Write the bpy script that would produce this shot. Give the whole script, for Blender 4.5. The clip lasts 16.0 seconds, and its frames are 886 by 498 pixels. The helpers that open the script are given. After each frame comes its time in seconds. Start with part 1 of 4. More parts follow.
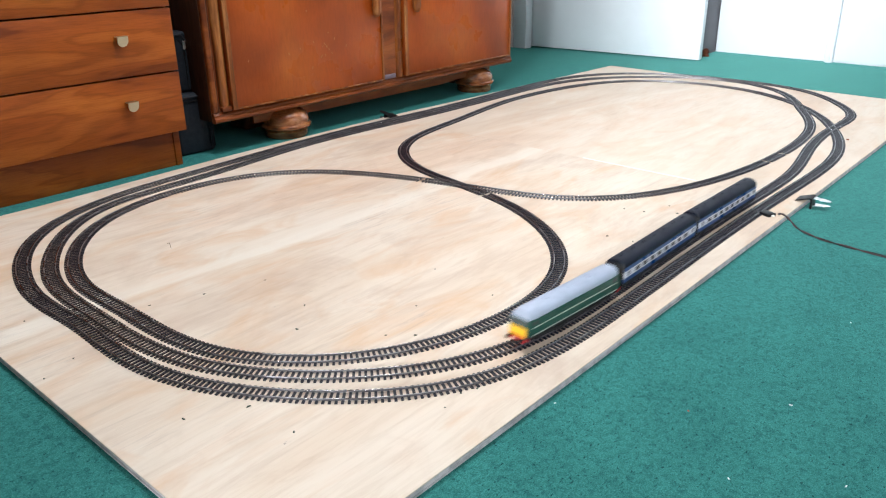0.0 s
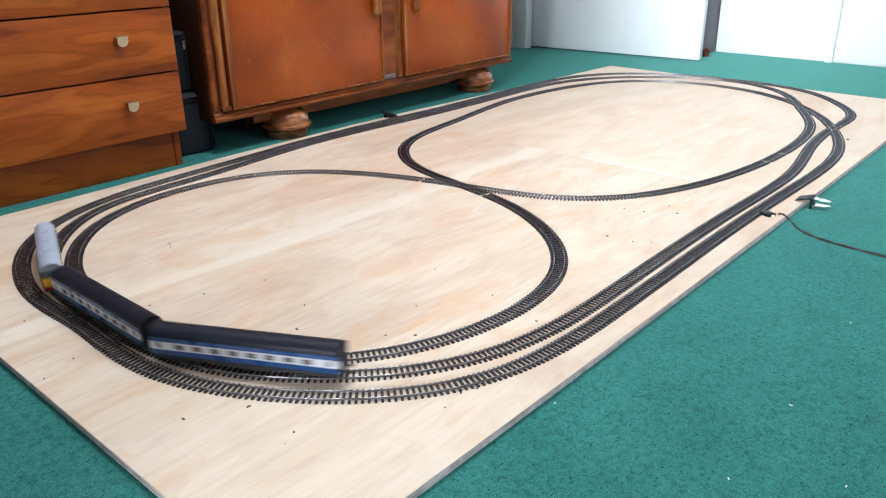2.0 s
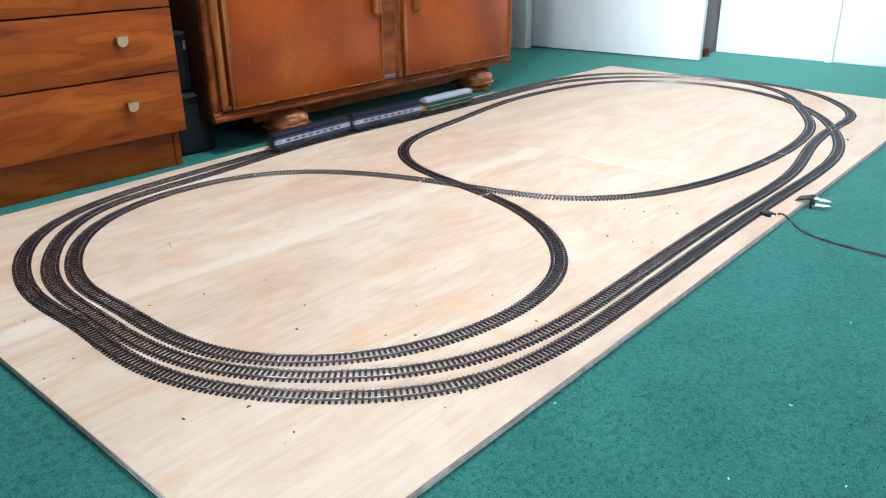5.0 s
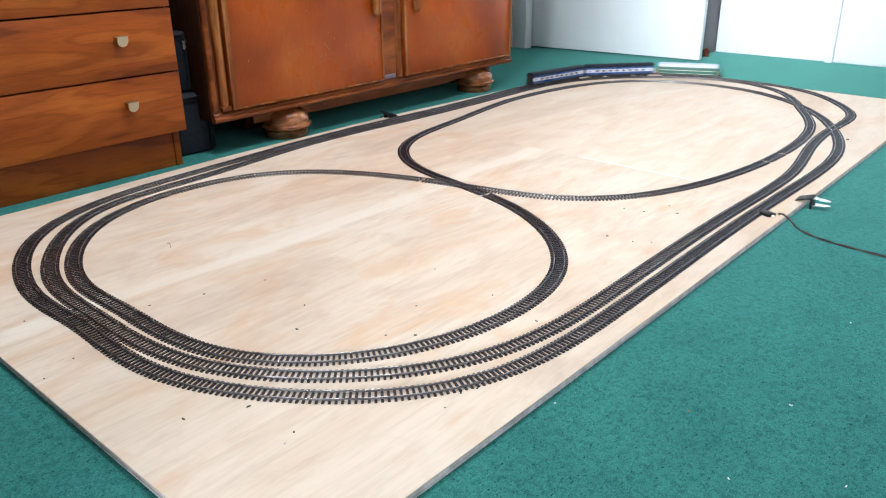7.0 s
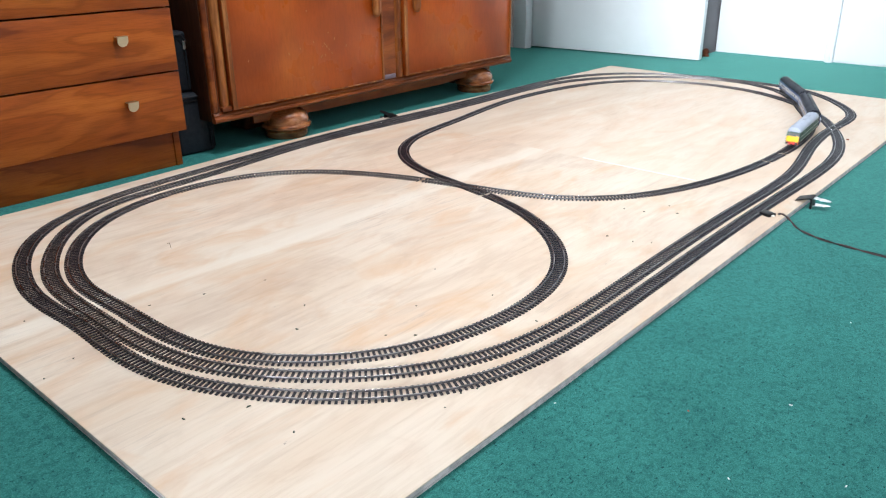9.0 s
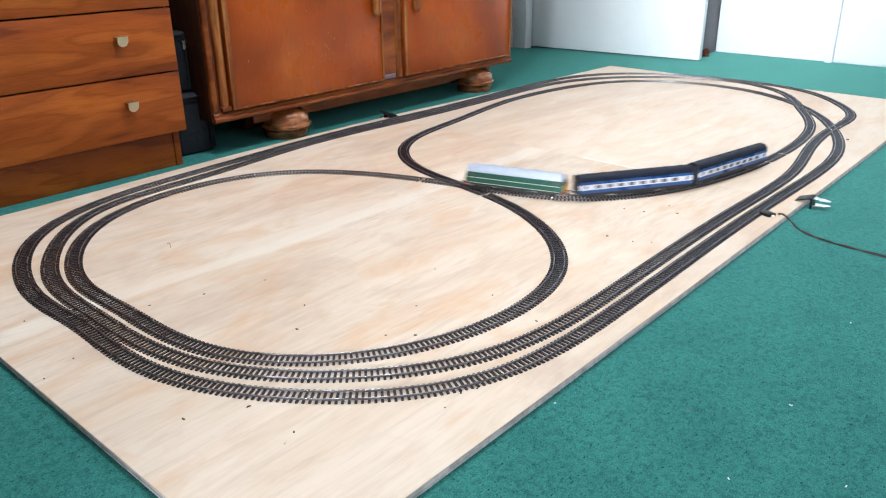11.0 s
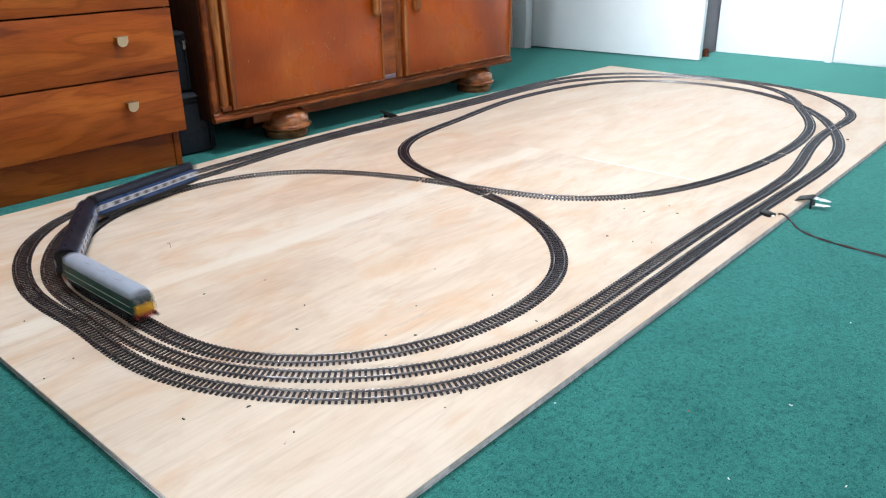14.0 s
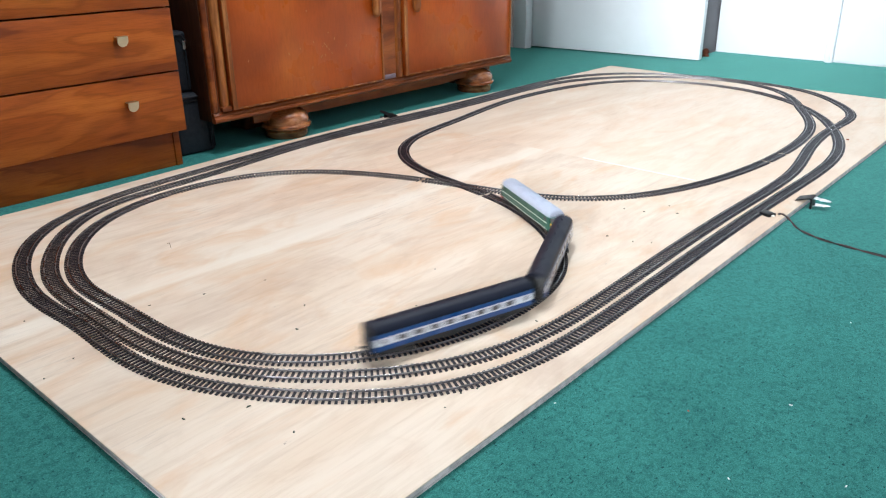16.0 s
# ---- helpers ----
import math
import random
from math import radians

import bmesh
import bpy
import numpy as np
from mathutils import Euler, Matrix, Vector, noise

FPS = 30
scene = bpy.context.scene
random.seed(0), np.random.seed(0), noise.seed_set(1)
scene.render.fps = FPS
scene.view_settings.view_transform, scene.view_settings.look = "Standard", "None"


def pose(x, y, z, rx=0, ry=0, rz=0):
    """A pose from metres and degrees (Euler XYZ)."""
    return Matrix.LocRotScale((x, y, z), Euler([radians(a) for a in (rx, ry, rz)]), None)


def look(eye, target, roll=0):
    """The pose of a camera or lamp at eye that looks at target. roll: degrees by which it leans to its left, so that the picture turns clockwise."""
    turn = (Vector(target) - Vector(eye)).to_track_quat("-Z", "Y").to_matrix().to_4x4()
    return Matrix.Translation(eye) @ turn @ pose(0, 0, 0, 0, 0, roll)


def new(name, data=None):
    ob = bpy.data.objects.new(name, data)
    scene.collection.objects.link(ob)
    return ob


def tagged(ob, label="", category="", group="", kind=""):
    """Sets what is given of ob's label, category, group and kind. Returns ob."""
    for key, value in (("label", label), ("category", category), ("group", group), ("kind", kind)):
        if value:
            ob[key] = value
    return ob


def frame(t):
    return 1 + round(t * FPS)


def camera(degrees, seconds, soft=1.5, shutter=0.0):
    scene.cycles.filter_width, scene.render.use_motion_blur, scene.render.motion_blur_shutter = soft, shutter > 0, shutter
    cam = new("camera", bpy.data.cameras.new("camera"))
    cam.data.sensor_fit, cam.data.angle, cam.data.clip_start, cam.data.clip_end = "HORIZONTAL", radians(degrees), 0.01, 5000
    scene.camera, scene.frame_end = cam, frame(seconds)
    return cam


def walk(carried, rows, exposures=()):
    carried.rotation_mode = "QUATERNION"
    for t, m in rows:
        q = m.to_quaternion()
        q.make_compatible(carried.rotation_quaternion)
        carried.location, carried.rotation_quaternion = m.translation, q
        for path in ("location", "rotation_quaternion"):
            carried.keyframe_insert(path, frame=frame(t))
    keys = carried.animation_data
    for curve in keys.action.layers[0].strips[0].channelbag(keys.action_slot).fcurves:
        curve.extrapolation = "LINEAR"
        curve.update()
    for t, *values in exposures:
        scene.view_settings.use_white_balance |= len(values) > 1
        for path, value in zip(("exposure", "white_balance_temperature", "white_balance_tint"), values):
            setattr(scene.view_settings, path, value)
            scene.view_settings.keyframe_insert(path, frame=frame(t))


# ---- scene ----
cam = camera(59.855, 16.0, 1.2, 0.8)
VIEW = look((-0.2763, -0.4433, 0.5413), (1.0993, 0.7883, -0.2272), -0.681)
walk(cam, [(0.0, VIEW), (16.0, VIEW)])

# the single line's course over the board, in two halves of one closed smooth curve
COURSE_ONE = [(2.014, 0.159), (1.748, 0.132), (1.522, 0.076), (1.177, 0.095), (0.728, 0.085), (0.387, 0.078), (0.133, 0.357), (0.144, 0.633), (0.135, 0.803), (0.243, 1.005), (0.398, 1.123), (0.652, 1.115), (0.977, 1.183), (1.393, 1.146), (1.836, 1.150), (2.208, 1.158), (2.471, 0.936), (2.588, 0.643), (2.456, 0.410), (2.215, 0.300), (1.998, 0.175), (1.570, 0.157), (1.197, 0.233), (1.002, 0.398), (0.966, 0.707), (0.823, 1.016), (0.569, 1.099), (0.297, 1.026), (0.161, 0.778), (0.185, 0.627), (0.165, 0.388), (0.356, 0.166)]
COURSE_TWO = [(0.743, 0.134), (0.971, 0.450), (0.978, 0.805), (1.160, 1.001), (1.427, 1.026), (1.733, 1.097), (2.044, 1.079), (2.305, 0.995), (2.438, 0.787), (2.433, 0.520), (2.258, 0.282), (2.019, 0.136), (1.742, 0.039), (1.397, 0.051), (1.012, 0.055), (0.630, 0.044), (0.314, 0.055), (0.088, 0.375), (0.123, 0.615), (0.092, 0.771), (0.182, 1.033), (0.401, 1.159), (0.709, 1.171), (1.106, 1.210), (1.563, 1.174), (2.001, 1.194), (2.336, 1.170), (2.542, 0.958), (2.585, 0.652), (2.551, 0.383), (2.386, 0.237), (2.222, 0.134)]

# ---- light ----
scene.view_settings.exposure = 0.46
sky_world = bpy.data.worlds.new("sky")
scene.world = sky_world
sky_world.use_nodes = True
wn = sky_world.node_tree.nodes
sky = wn.new("ShaderNodeTexSky")
sky.sky_type, sky.sun_disc = "NISHITA", False
sky.sun_elevation, sky.sun_rotation = radians(35), radians(200)
sky_world.node_tree.links.new(sky.outputs[0], wn["Background"].inputs[0])
wn["Background"].inputs[1].default_value = 0.1


def area_lamp(name, m, width, height, power, colour, spread=180):
    data = bpy.data.lights.new(name, "AREA")
    data.shape, data.size, data.size_y, data.energy, data.color = "RECTANGLE", width, height, power, colour
    data.spread = radians(spread)
    ob = new(name, data)
    ob.matrix_world = m
    return ob


# Assumed openings, out of view, for the two area lamps below.
WINDOW_SOUTH = (0.75, 2.45, 0.82, 2.1)
WINDOW_WEST = (-2.05, -0.25, 0.80, 2.20)
# Unseen area lamp added to lift the furniture fronts and nearby carpet.
area_lamp("south_fill", look((1.6, -2.18, 1.45), (1.6, 0.0, 0.3)), 1.6, 1.2, 4.5, (0.90, 0.96, 1.0))
# Unseen west source, narrowed to 22 degrees and aimed to brighten the doors.
area_lamp("west_beam", look((-3.98, -1.15, 1.50), (3.0, 1.10, 0.35)), 1.7, 1.3, 19, (0.90, 0.95, 1.0), 22)


# Unseen overhead lamps: first inferred from shadows, second added to light the far half.
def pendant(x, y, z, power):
    data = bpy.data.lights.new("unseen_lamp", "POINT")
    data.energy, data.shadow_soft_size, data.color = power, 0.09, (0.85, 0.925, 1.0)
    ob = new("unseen_lamp", data)
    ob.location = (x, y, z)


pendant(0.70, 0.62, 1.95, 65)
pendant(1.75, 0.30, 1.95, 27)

# ---- materials ----


def material(name, rough=0.5, metal=0.0):
    m = bpy.data.materials.new(name)
    m.use_nodes = True
    b = m.node_tree.nodes["Principled BSDF"]
    b.inputs["Roughness"].default_value, b.inputs["Metallic"].default_value = rough, metal
    return m, m.node_tree.nodes, m.node_tree.links, b


def noise_node(n, l, scale, detail=4, stretch=(1, 1, 1), turn=(0, 0, 0), distort=0.0, rough=0.55):
    tc, mp, t = n.new("ShaderNodeTexCoord"), n.new("ShaderNodeMapping"), n.new("ShaderNodeTexNoise")
    mp.inputs["Scale"].default_value, mp.inputs["Rotation"].default_value = stretch, turn
    t.inputs["Scale"].default_value, t.inputs["Detail"].default_value = scale, detail
    t.inputs["Distortion"].default_value, t.inputs["Roughness"].default_value = distort, rough
    l.new(tc.outputs["Object"], mp.inputs[0])
    l.new(mp.outputs[0], t.inputs["Vector"])
    return t.outputs[0]


def ramp(n, l, src, stops):
    r = n.new("ShaderNodeValToRGB")
    while len(r.color_ramp.elements) < len(stops):
        r.color_ramp.elements.new(0.5)
    for e, (p, c) in zip(r.color_ramp.elements, stops):
        e.position, e.color = p, (*c, 1)
    l.new(src, r.inputs[0])
    return r.outputs[0]


def mixed(n, l, a, b, fac, mode="MIX"):
    x = n.new("ShaderNodeMix")
    x.data_type, x.blend_type = "RGBA", mode
    for sock, v in ((x.inputs[0], fac), (x.inputs[6], a), (x.inputs[7], b)):
        if isinstance(v, bpy.types.NodeSocket):
            l.new(v, sock)
        elif isinstance(v, tuple):
            sock.default_value = (*v, 1)
        else:
            sock.default_value = v
    return x.outputs[2]


def relief(n, l, b, src, strength, depth):
    k = n.new("ShaderNodeBump")
    k.inputs["Strength"].default_value, k.inputs["Distance"].default_value = strength, depth
    l.new(src, k.inputs["Height"])
    l.new(k.outputs[0], b.inputs["Normal"])


def plain(name, colour, rough=0.5, metal=0.0, vary=0.15, scale=60, bump=0.0, gloss=0.5):
    """Paint, plastic or metal with faint mottling."""
    m, n, l, b = material(name, rough, metal)
    lo, hi = tuple(v * (1 - vary) for v in colour), tuple(min(1, v * (1 + vary)) for v in colour)
    a = noise_node(n, l, scale, 5)
    l.new(ramp(n, l, a, [(0.3, lo), (0.7, hi)]), b.inputs["Base Color"])
    g = noise_node(n, l, scale * 0.23, 3)
    l.new(ramp(n, l, g, [(0.3, (rough * 0.8,) * 3), (0.7, (min(1, rough * 1.2),) * 3)]), b.inputs["Roughness"])
    b.inputs["Specular IOR Level"].default_value = gloss
    if bump:
        relief(n, l, b, noise_node(n, l, scale * 6, 4), bump, 0.001)
    return m


def wood(name, dark, mid, light, grain=(1, 14, 14), scale=4.0, rough=0.35, coat=0.0, blotch=0.5, rings=9.0, ring_mix=0.5, pores=0.6, polish=0.15):
    """Figured wood: broad tones, growth rings in drawn-out loops, fine pores and cloudy wear."""
    m, n, l, b = material(name, rough)
    broad = noise_node(n, l, scale, 3, grain, distort=0.5, rough=0.45)
    base = ramp(n, l, broad, [(0.28, dark), (0.5, mid), (0.72, light)])
    mul, sine = n.new("ShaderNodeMath"), n.new("ShaderNodeMath")
    mul.operation, sine.operation = "MULTIPLY", "SINE"
    mul.inputs[1].default_value = rings * 6.28
    l.new(broad, mul.inputs[0])
    l.new(mul.outputs[0], sine.inputs[0])
    loops = ramp(n, l, sine.outputs[0], [(0.0, (1, 1, 1)), (0.55, (0.86, 0.80, 0.74)), (0.95, (0.50, 0.40, 0.33))])
    base = mixed(n, l, base, loops, ring_mix, "MULTIPLY")
    fine = noise_node(n, l, scale * 9, 6, tuple(g * 3.2 if g > 1 else g for g in grain), rough=0.65)
    base = mixed(n, l, base, ramp(n, l, fine, [(0.36, (0.50, 0.43, 0.36)), (0.56, (1, 1, 1))]), pores, "MULTIPLY")
    cloud = noise_node(n, l, 5.0, 4)
    base = mixed(n, l, base, ramp(n, l, cloud, [(0.35, (0.62, 0.56, 0.50)), (0.65, (1.0, 1.0, 1.0))]), blotch, "MULTIPLY")
    l.new(base, b.inputs["Base Color"])
    l.new(ramp(n, l, cloud, [(0.3, (rough * 1.25,) * 3), (0.7, (rough * 0.8,) * 3)]), b.inputs["Roughness"])
    b.inputs["Coat Weight"].default_value, b.inputs["Coat Roughness"].default_value = coat, polish
    b.inputs["Specular IOR Level"].default_value = 0.25
    relief(n, l, b, fine, 0.12, 0.001)
    return m


def carpet_material():
    m, n, l, b = material("carpet_pile", 0.95)
    tuft = noise_node(n, l, 620, 5, rough=0.75)
    base = ramp(n, l, tuft, [(0.28, (0.011, 0.080, 0.074)), (0.50, (0.036, 0.190, 0.168)), (0.74, (0.090, 0.340, 0.300))])
    clump = noise_node(n, l, 120, 5, distort=1.0, rough=0.7)
    base = mixed(n, l, base, ramp(n, l, clump, [(0.38, (0.50, 0.55, 0.57)), (0.56, (1, 1, 1))]), 0.8, "MULTIPLY")
    worn = noise_node(n, l, 7, 6, rough=0.65)
    base = mixed(n, l, base, ramp(n, l, worn, [(0.35, (0.76, 0.80, 0.82)), (0.62, (1, 1, 1))]), 0.85, "MULTIPLY")
    fleck = noise_node(n, l, 190, 3, (1, 1.8, 1), (0, 0, 0.5), 0.5, 0.6)
    base = mixed(n, l, base, (0.003, 0.022, 0.024), ramp(n, l, fleck, [(0.612, (0, 0, 0)), (0.67, (0.85, 0.85, 0.85))]))
    lint = noise_node(n, l, 150, 2)
    base = mixed(n, l, base, (0.16, 0.36, 0.34), ramp(n, l, lint, [(0.74, (0, 0, 0)), (0.78, (0.6, 0.6, 0.6))]))
    l.new(base, b.inputs["Base Color"])
    b.inputs["Specular IOR Level"].default_value = 0.06
    b.inputs["Sheen Weight"].default_value, b.inputs["Sheen Roughness"].default_value = 0.22, 0.4
    b.inputs["Sheen Tint"].default_value = (0.35, 1.0, 0.9, 1)
    relief(n, l, b, clump, 0.35, 0.003)
    return m


def plywood_material(name, turn, marks, band):
    """Pale rotary-cut veneer: long streaks, bleached and orange patches, grey saw strokes, dark nicks and one bleached band."""
    m, n, l, b = material(name, 0.55)
    lean = (0, 0, radians(turn))
    broad = noise_node(n, l, 1.3, 5, (1, 3.0, 1), lean, 1.2, 0.55)
    base = ramp(n, l, broad, [(0.26, (0.57, 0.41, 0.30)), (0.40, (0.65, 0.52, 0.405)), (0.51, (0.69, 0.58, 0.475)), (0.61, (0.67, 0.52, 0.40)), (0.74, (0.59, 0.43, 0.32))])
    grain = noise_node(n, l, 16, 7, (0.35, 9, 1), lean, 0.7, 0.62)
    base = mixed(n, l, base, ramp(n, l, grain, [(0.30, (0.72, 0.64, 0.58)), (0.52, (1, 1, 1))]), 0.28 * marks, "MULTIPLY")
    fine = noise_node(n, l, 7, 6, (1, 5.5, 1), lean, 1.4, 0.6)
    base = mixed(n, l, base, ramp(n, l, fine, [(0.28, (0.74, 0.65, 0.58)), (0.50, (1, 1, 1))]), 0.4 * marks, "MULTIPLY")
    patch = noise_node(n, l, 2.0, 4, (1, 2.4, 1), lean, 0.8)
    base = mixed(n, l, base, (0.71, 0.62, 0.52), ramp(n, l, patch, [(0.50, (0, 0, 0)), (0.68, (0.55 * marks,) * 3)]))
    stain = noise_node(n, l, 4.5, 5, (1, 2.4, 1), (0, 0, radians(10)), 1.3)
    base = mixed(n, l, base, (0.62, 0.41, 0.26), ramp(n, l, stain, [(0.50, (0, 0, 0)), (0.68, (0.8 * marks,) * 3)]))
    soil = noise_node(n, l, 3.2, 6, (1, 2.0, 1), (0, 0, radians(-12)), 0.9, 0.65)
    base = mixed(n, l, base, (0.50, 0.36, 0.27), ramp(n, l, soil, [(0.49, (0, 0, 0)), (0.70, (0.65 * marks ** 2,) * 3)]))
    if band:
        # one bleached band along the veneer
        tc, mp, sep = n.new("ShaderNodeTexCoord"), n.new("ShaderNodeMapping"), n.new("ShaderNodeSeparateXYZ")
        mp.vector_type = "TEXTURE"
        mp.inputs["Location"].default_value, mp.inputs["Rotation"].default_value = band
        wob = n.new("ShaderNodeMath")
        wob.operation = "MULTIPLY_ADD"
        wob.inputs[1].default_value = 0.09
        l.new(tc.outputs["Object"], mp.inputs[0])
        l.new(mp.outputs[0], sep.inputs[0])
        l.new(patch, wob.inputs[0])
        l.new(sep.outputs[1], wob.inputs[2])
        shade = ramp(n, l, wob.outputs[0], [(0.072, (0, 0, 0)), (0.086, (0.6,) * 3), (0.112, (0.5,) * 3), (0.128, (0, 0, 0))])
        base = mixed(n, l, base, (0.76, 0.69, 0.60), shade)
    strokes = noise_node(n, l, 12, 6, (0.6, 11, 1), (0, 0, radians(-9)), 1.0, 0.65)
    base = mixed(n, l, base, (0.34, 0.27, 0.25), mixed(n, l, (0, 0, 0), ramp(n, l, strokes, [(0.54, (0, 0, 0)), (0.72, (0.7 * marks,) * 3)]), ramp(n, l, noise_node(n, l, 2.6, 4), [(0.47, (0, 0, 0)), (0.64, (1, 1, 1))])))
    nick = noise_node(n, l, 11, 6, (1, 2.2, 1), (0, 0, radians(20)), 1.2, 0.7)
    base = mixed(n, l, base, (0.20, 0.16, 0.14), ramp(n, l, nick, [(0.68, (0, 0, 0)), (0.73, (0.75 * marks,) * 3)]))
    l.new(base, b.inputs["Base Color"])
    l.new(ramp(n, l, fine, [(0.3, (0.62,) * 3), (0.7, (0.46,) * 3)]), b.inputs["Roughness"])
    relief(n, l, b, grain, 0.10, 0.001)
    return m


def ply_edge_material():
    m, n, l, b = material("plywood_edge", 0.8)
    bands = noise_node(n, l, 1.0, 1, (2, 2, 420))
    base = ramp(n, l, bands, [(0.40, (0.40, 0.35, 0.37)), (0.52, (0.72, 0.65, 0.66)), (0.62, (0.54, 0.48, 0.49))])
    dirt = noise_node(n, l, 60, 5)
    l.new(mixed(n, l, base, ramp(n, l, dirt, [(0.35, (0.45,) * 3), (0.6, (1.0,) * 3)]), 0.7, "MULTIPLY"), b.inputs["Base Color"])
    return m


def sleeper_material(name, low, high):
    m, n, l, b = material(name, 0.46)
    b.inputs["Specular IOR Level"].default_value = 0.4
    oi = n.new("ShaderNodeObjectInfo")
    base = ramp(n, l, oi.outputs["Random"], [(0.0, low), (1.0, high)])
    dust = noise_node(n, l, 160, 3)
    l.new(mixed(n, l, base, (0.058, 0.050, 0.058), ramp(n, l, dust, [(0.5, (0, 0, 0)), (0.8, (0.6, 0.6, 0.6))])), b.inputs["Base Color"])
    return m


CARPET = carpet_material()
PLY = plywood_material("birch_plywood", -5, 1.0, ((0, 0.61, 0), (0, 0, 0)))
PLY_CLEAN = plywood_material("clean_birch_plywood", -2, 0.5, None)
PLY_EDGE = ply_edge_material()
SLEEPER = sleeper_material("sleeper_plastic", (0.007, 0.0075, 0.014), (0.016, 0.0145, 0.023))
SLEEPER_BROWN = sleeper_material("brown_sleeper_plastic", (0.018, 0.013, 0.016), (0.030, 0.023, 0.026))
RAIL = plain("dark_rail_side", (0.17, 0.160, 0.170), 0.45, 0.8, 0.3, 90)
RAIL_HEAD = plain("polished_rail_head", (0.34, 0.328, 0.34), 0.28, 1.0, 0.25, 90)
TEAK = wood("teak_laminate", (0.17, 0.029, 0.004), (0.36, 0.080, 0.010), (0.48, 0.130, 0.018), (1, 6.0, 6.0), 2.7, 0.38, 0.0, 0.3, 6.0, 0.45, 0.4)
WALNUT = wood("varnished_walnut", (0.31, 0.054, 0.008), (0.48, 0.094, 0.014), (0.59, 0.145, 0.025), (1.6, 1.6, 1), 3.4, 0.30, 0.15, 0.75, 2.0, 0.18, 0.25)
OAK_BEAD = wood("worn_bead_wood", (0.14, 0.030, 0.006), (0.40, 0.120, 0.024), (0.62, 0.27, 0.09), (14, 14, 1), 4.0, 0.30, 0.3, 0.6)
DARK_WOOD = wood("dark_stained_wood", (0.05, 0.014, 0.006), (0.11, 0.030, 0.010), (0.17, 0.048, 0.016), (1, 9, 9), 3.0, 0.6, 0.0)
MOULDING = wood("brown_moulding_wood", (0.12, 0.026, 0.006), (0.25, 0.058, 0.012), (0.38, 0.105, 0.024), (2, 9, 9), 3.0, 0.32, 0.2, 0.6, 9.0, 0.3, 0.3)
# Dark brown that paints in the shade on the cupboard's side.
SIDE_SHADE = wood("shaded_side_wood", (0.030, 0.011, 0.005), (0.055, 0.018, 0.008), (0.08, 0.028, 0.012), (9, 9, 1), 3.0, 0.6, 0.0)
BUN_WOOD = wood("polished_bun_wood", (0.16, 0.045, 0.015), (0.36, 0.115, 0.036), (0.55, 0.23, 0.09), (3, 3, 9), 9.0, 0.16, 1.0, 0.4, polish=0.05)
WHITE_PAINT = plain("white_gloss_paint", (0.61, 0.65, 0.68), 0.4, 0, 0.03, 8)
WALL_PAINT = plain("warm_wall_paint", (0.41, 0.39, 0.375), 0.7, 0, 0.03, 6, 0.05)
# Dark grey that paints in the shade of the hall and return wall.
SHADE_GREY = plain("shade_grey_paint", (0.13, 0.12, 0.135), 0.6, 0, 0.1, 8)
CEILING_PAINT = plain("ceiling_white", (0.62, 0.61, 0.59), 0.8, 0, 0.02, 5)
BAG_CLOTH = plain("black_nylon", (0.010, 0.013, 0.019), 0.6, 0, 0.3, 500, 0.4, 0.3)
BAG_TRIM = plain("black_piping", (0.022, 0.025, 0.033), 0.45, 0, 0.2, 300)
CHROME = plain("brushed_chrome", (0.52, 0.48, 0.36), 0.32, 1.0, 0.03, 40)
STEEL = plain("bright_steel", (0.72, 0.73, 0.74), 0.25, 1.0, 0.1, 90)
BLACK_CLIP = plain("black_enamel", (0.007, 0.007, 0.008), 0.45, 0, 0.2, 80, 0, 0.2)
LOCO_GREEN = plain("loco_green", (0.006, 0.066, 0.048), 0.36, 0, 0.12, 90, 0, 0.4)
LOCO_ROOF = plain("loco_roof_grey", (0.34, 0.38, 0.47), 0.42, 0, 0.1, 70, 0, 0.4)
LOCO_LINE = plain("pale_green_line", (0.50, 0.58, 0.50), 0.45, 0, 0.05, 60)
YELLOW = plain("warning_yellow", (0.86, 0.43, 0.02), 0.4, 0, 0.06, 80)
RED = plain("buffer_red", (0.42, 0.02, 0.02), 0.45, 0, 0.1, 80)
COACH_BLUE = plain("rail_blue", (0.008, 0.048, 0.165), 0.30, 0, 0.1, 80, 0, 0.5)
COACH_GREY = plain("window_band_grey", (0.50, 0.51, 0.56), 0.35, 0, 0.05, 80)
COACH_ROOF = plain("coach_roof", (0.007, 0.009, 0.019), 0.5, 0, 0.2, 80, 0, 0.22)
GLAZING = plain("dark_glazing", (0.105, 0.098, 0.100), 0.15, 0, 0.1, 60)
UNDER_BLACK = plain("underframe_black", (0.010, 0.010, 0.011), 0.6, 0, 0.25, 150)
WHEEL_METAL = plain("wheel_metal", (0.18, 0.17, 0.16), 0.35, 0.9, 0.15, 100)
WIRE_BROWN = plain("brown_wire", (0.065, 0.024, 0.028), 0.4, 0, 0.1, 60)
WIRE_BLACK = plain("black_wire", (0.018, 0.016, 0.018), 0.4, 0, 0.1, 60)
SPECK_DARK = plain("dark_speck", (0.035, 0.045, 0.03), 0.8, 0, 0.5, 200)
SPECK_RED = plain("rust_crumb", (0.22, 0.06, 0.03), 0.8, 0, 0.3, 200)
SPECK_SPLINT = plain("brown_splinter", (0.14, 0.09, 0.05), 0.7, 0, 0.2, 200)
SPECK_WHITE = plain("white_lint", (0.75, 0.75, 0.72), 0.9, 0, 0.1, 200)
CHIP = plain("bare_chip", (0.50, 0.22, 0.08), 0.6, 0, 0.1, 60)
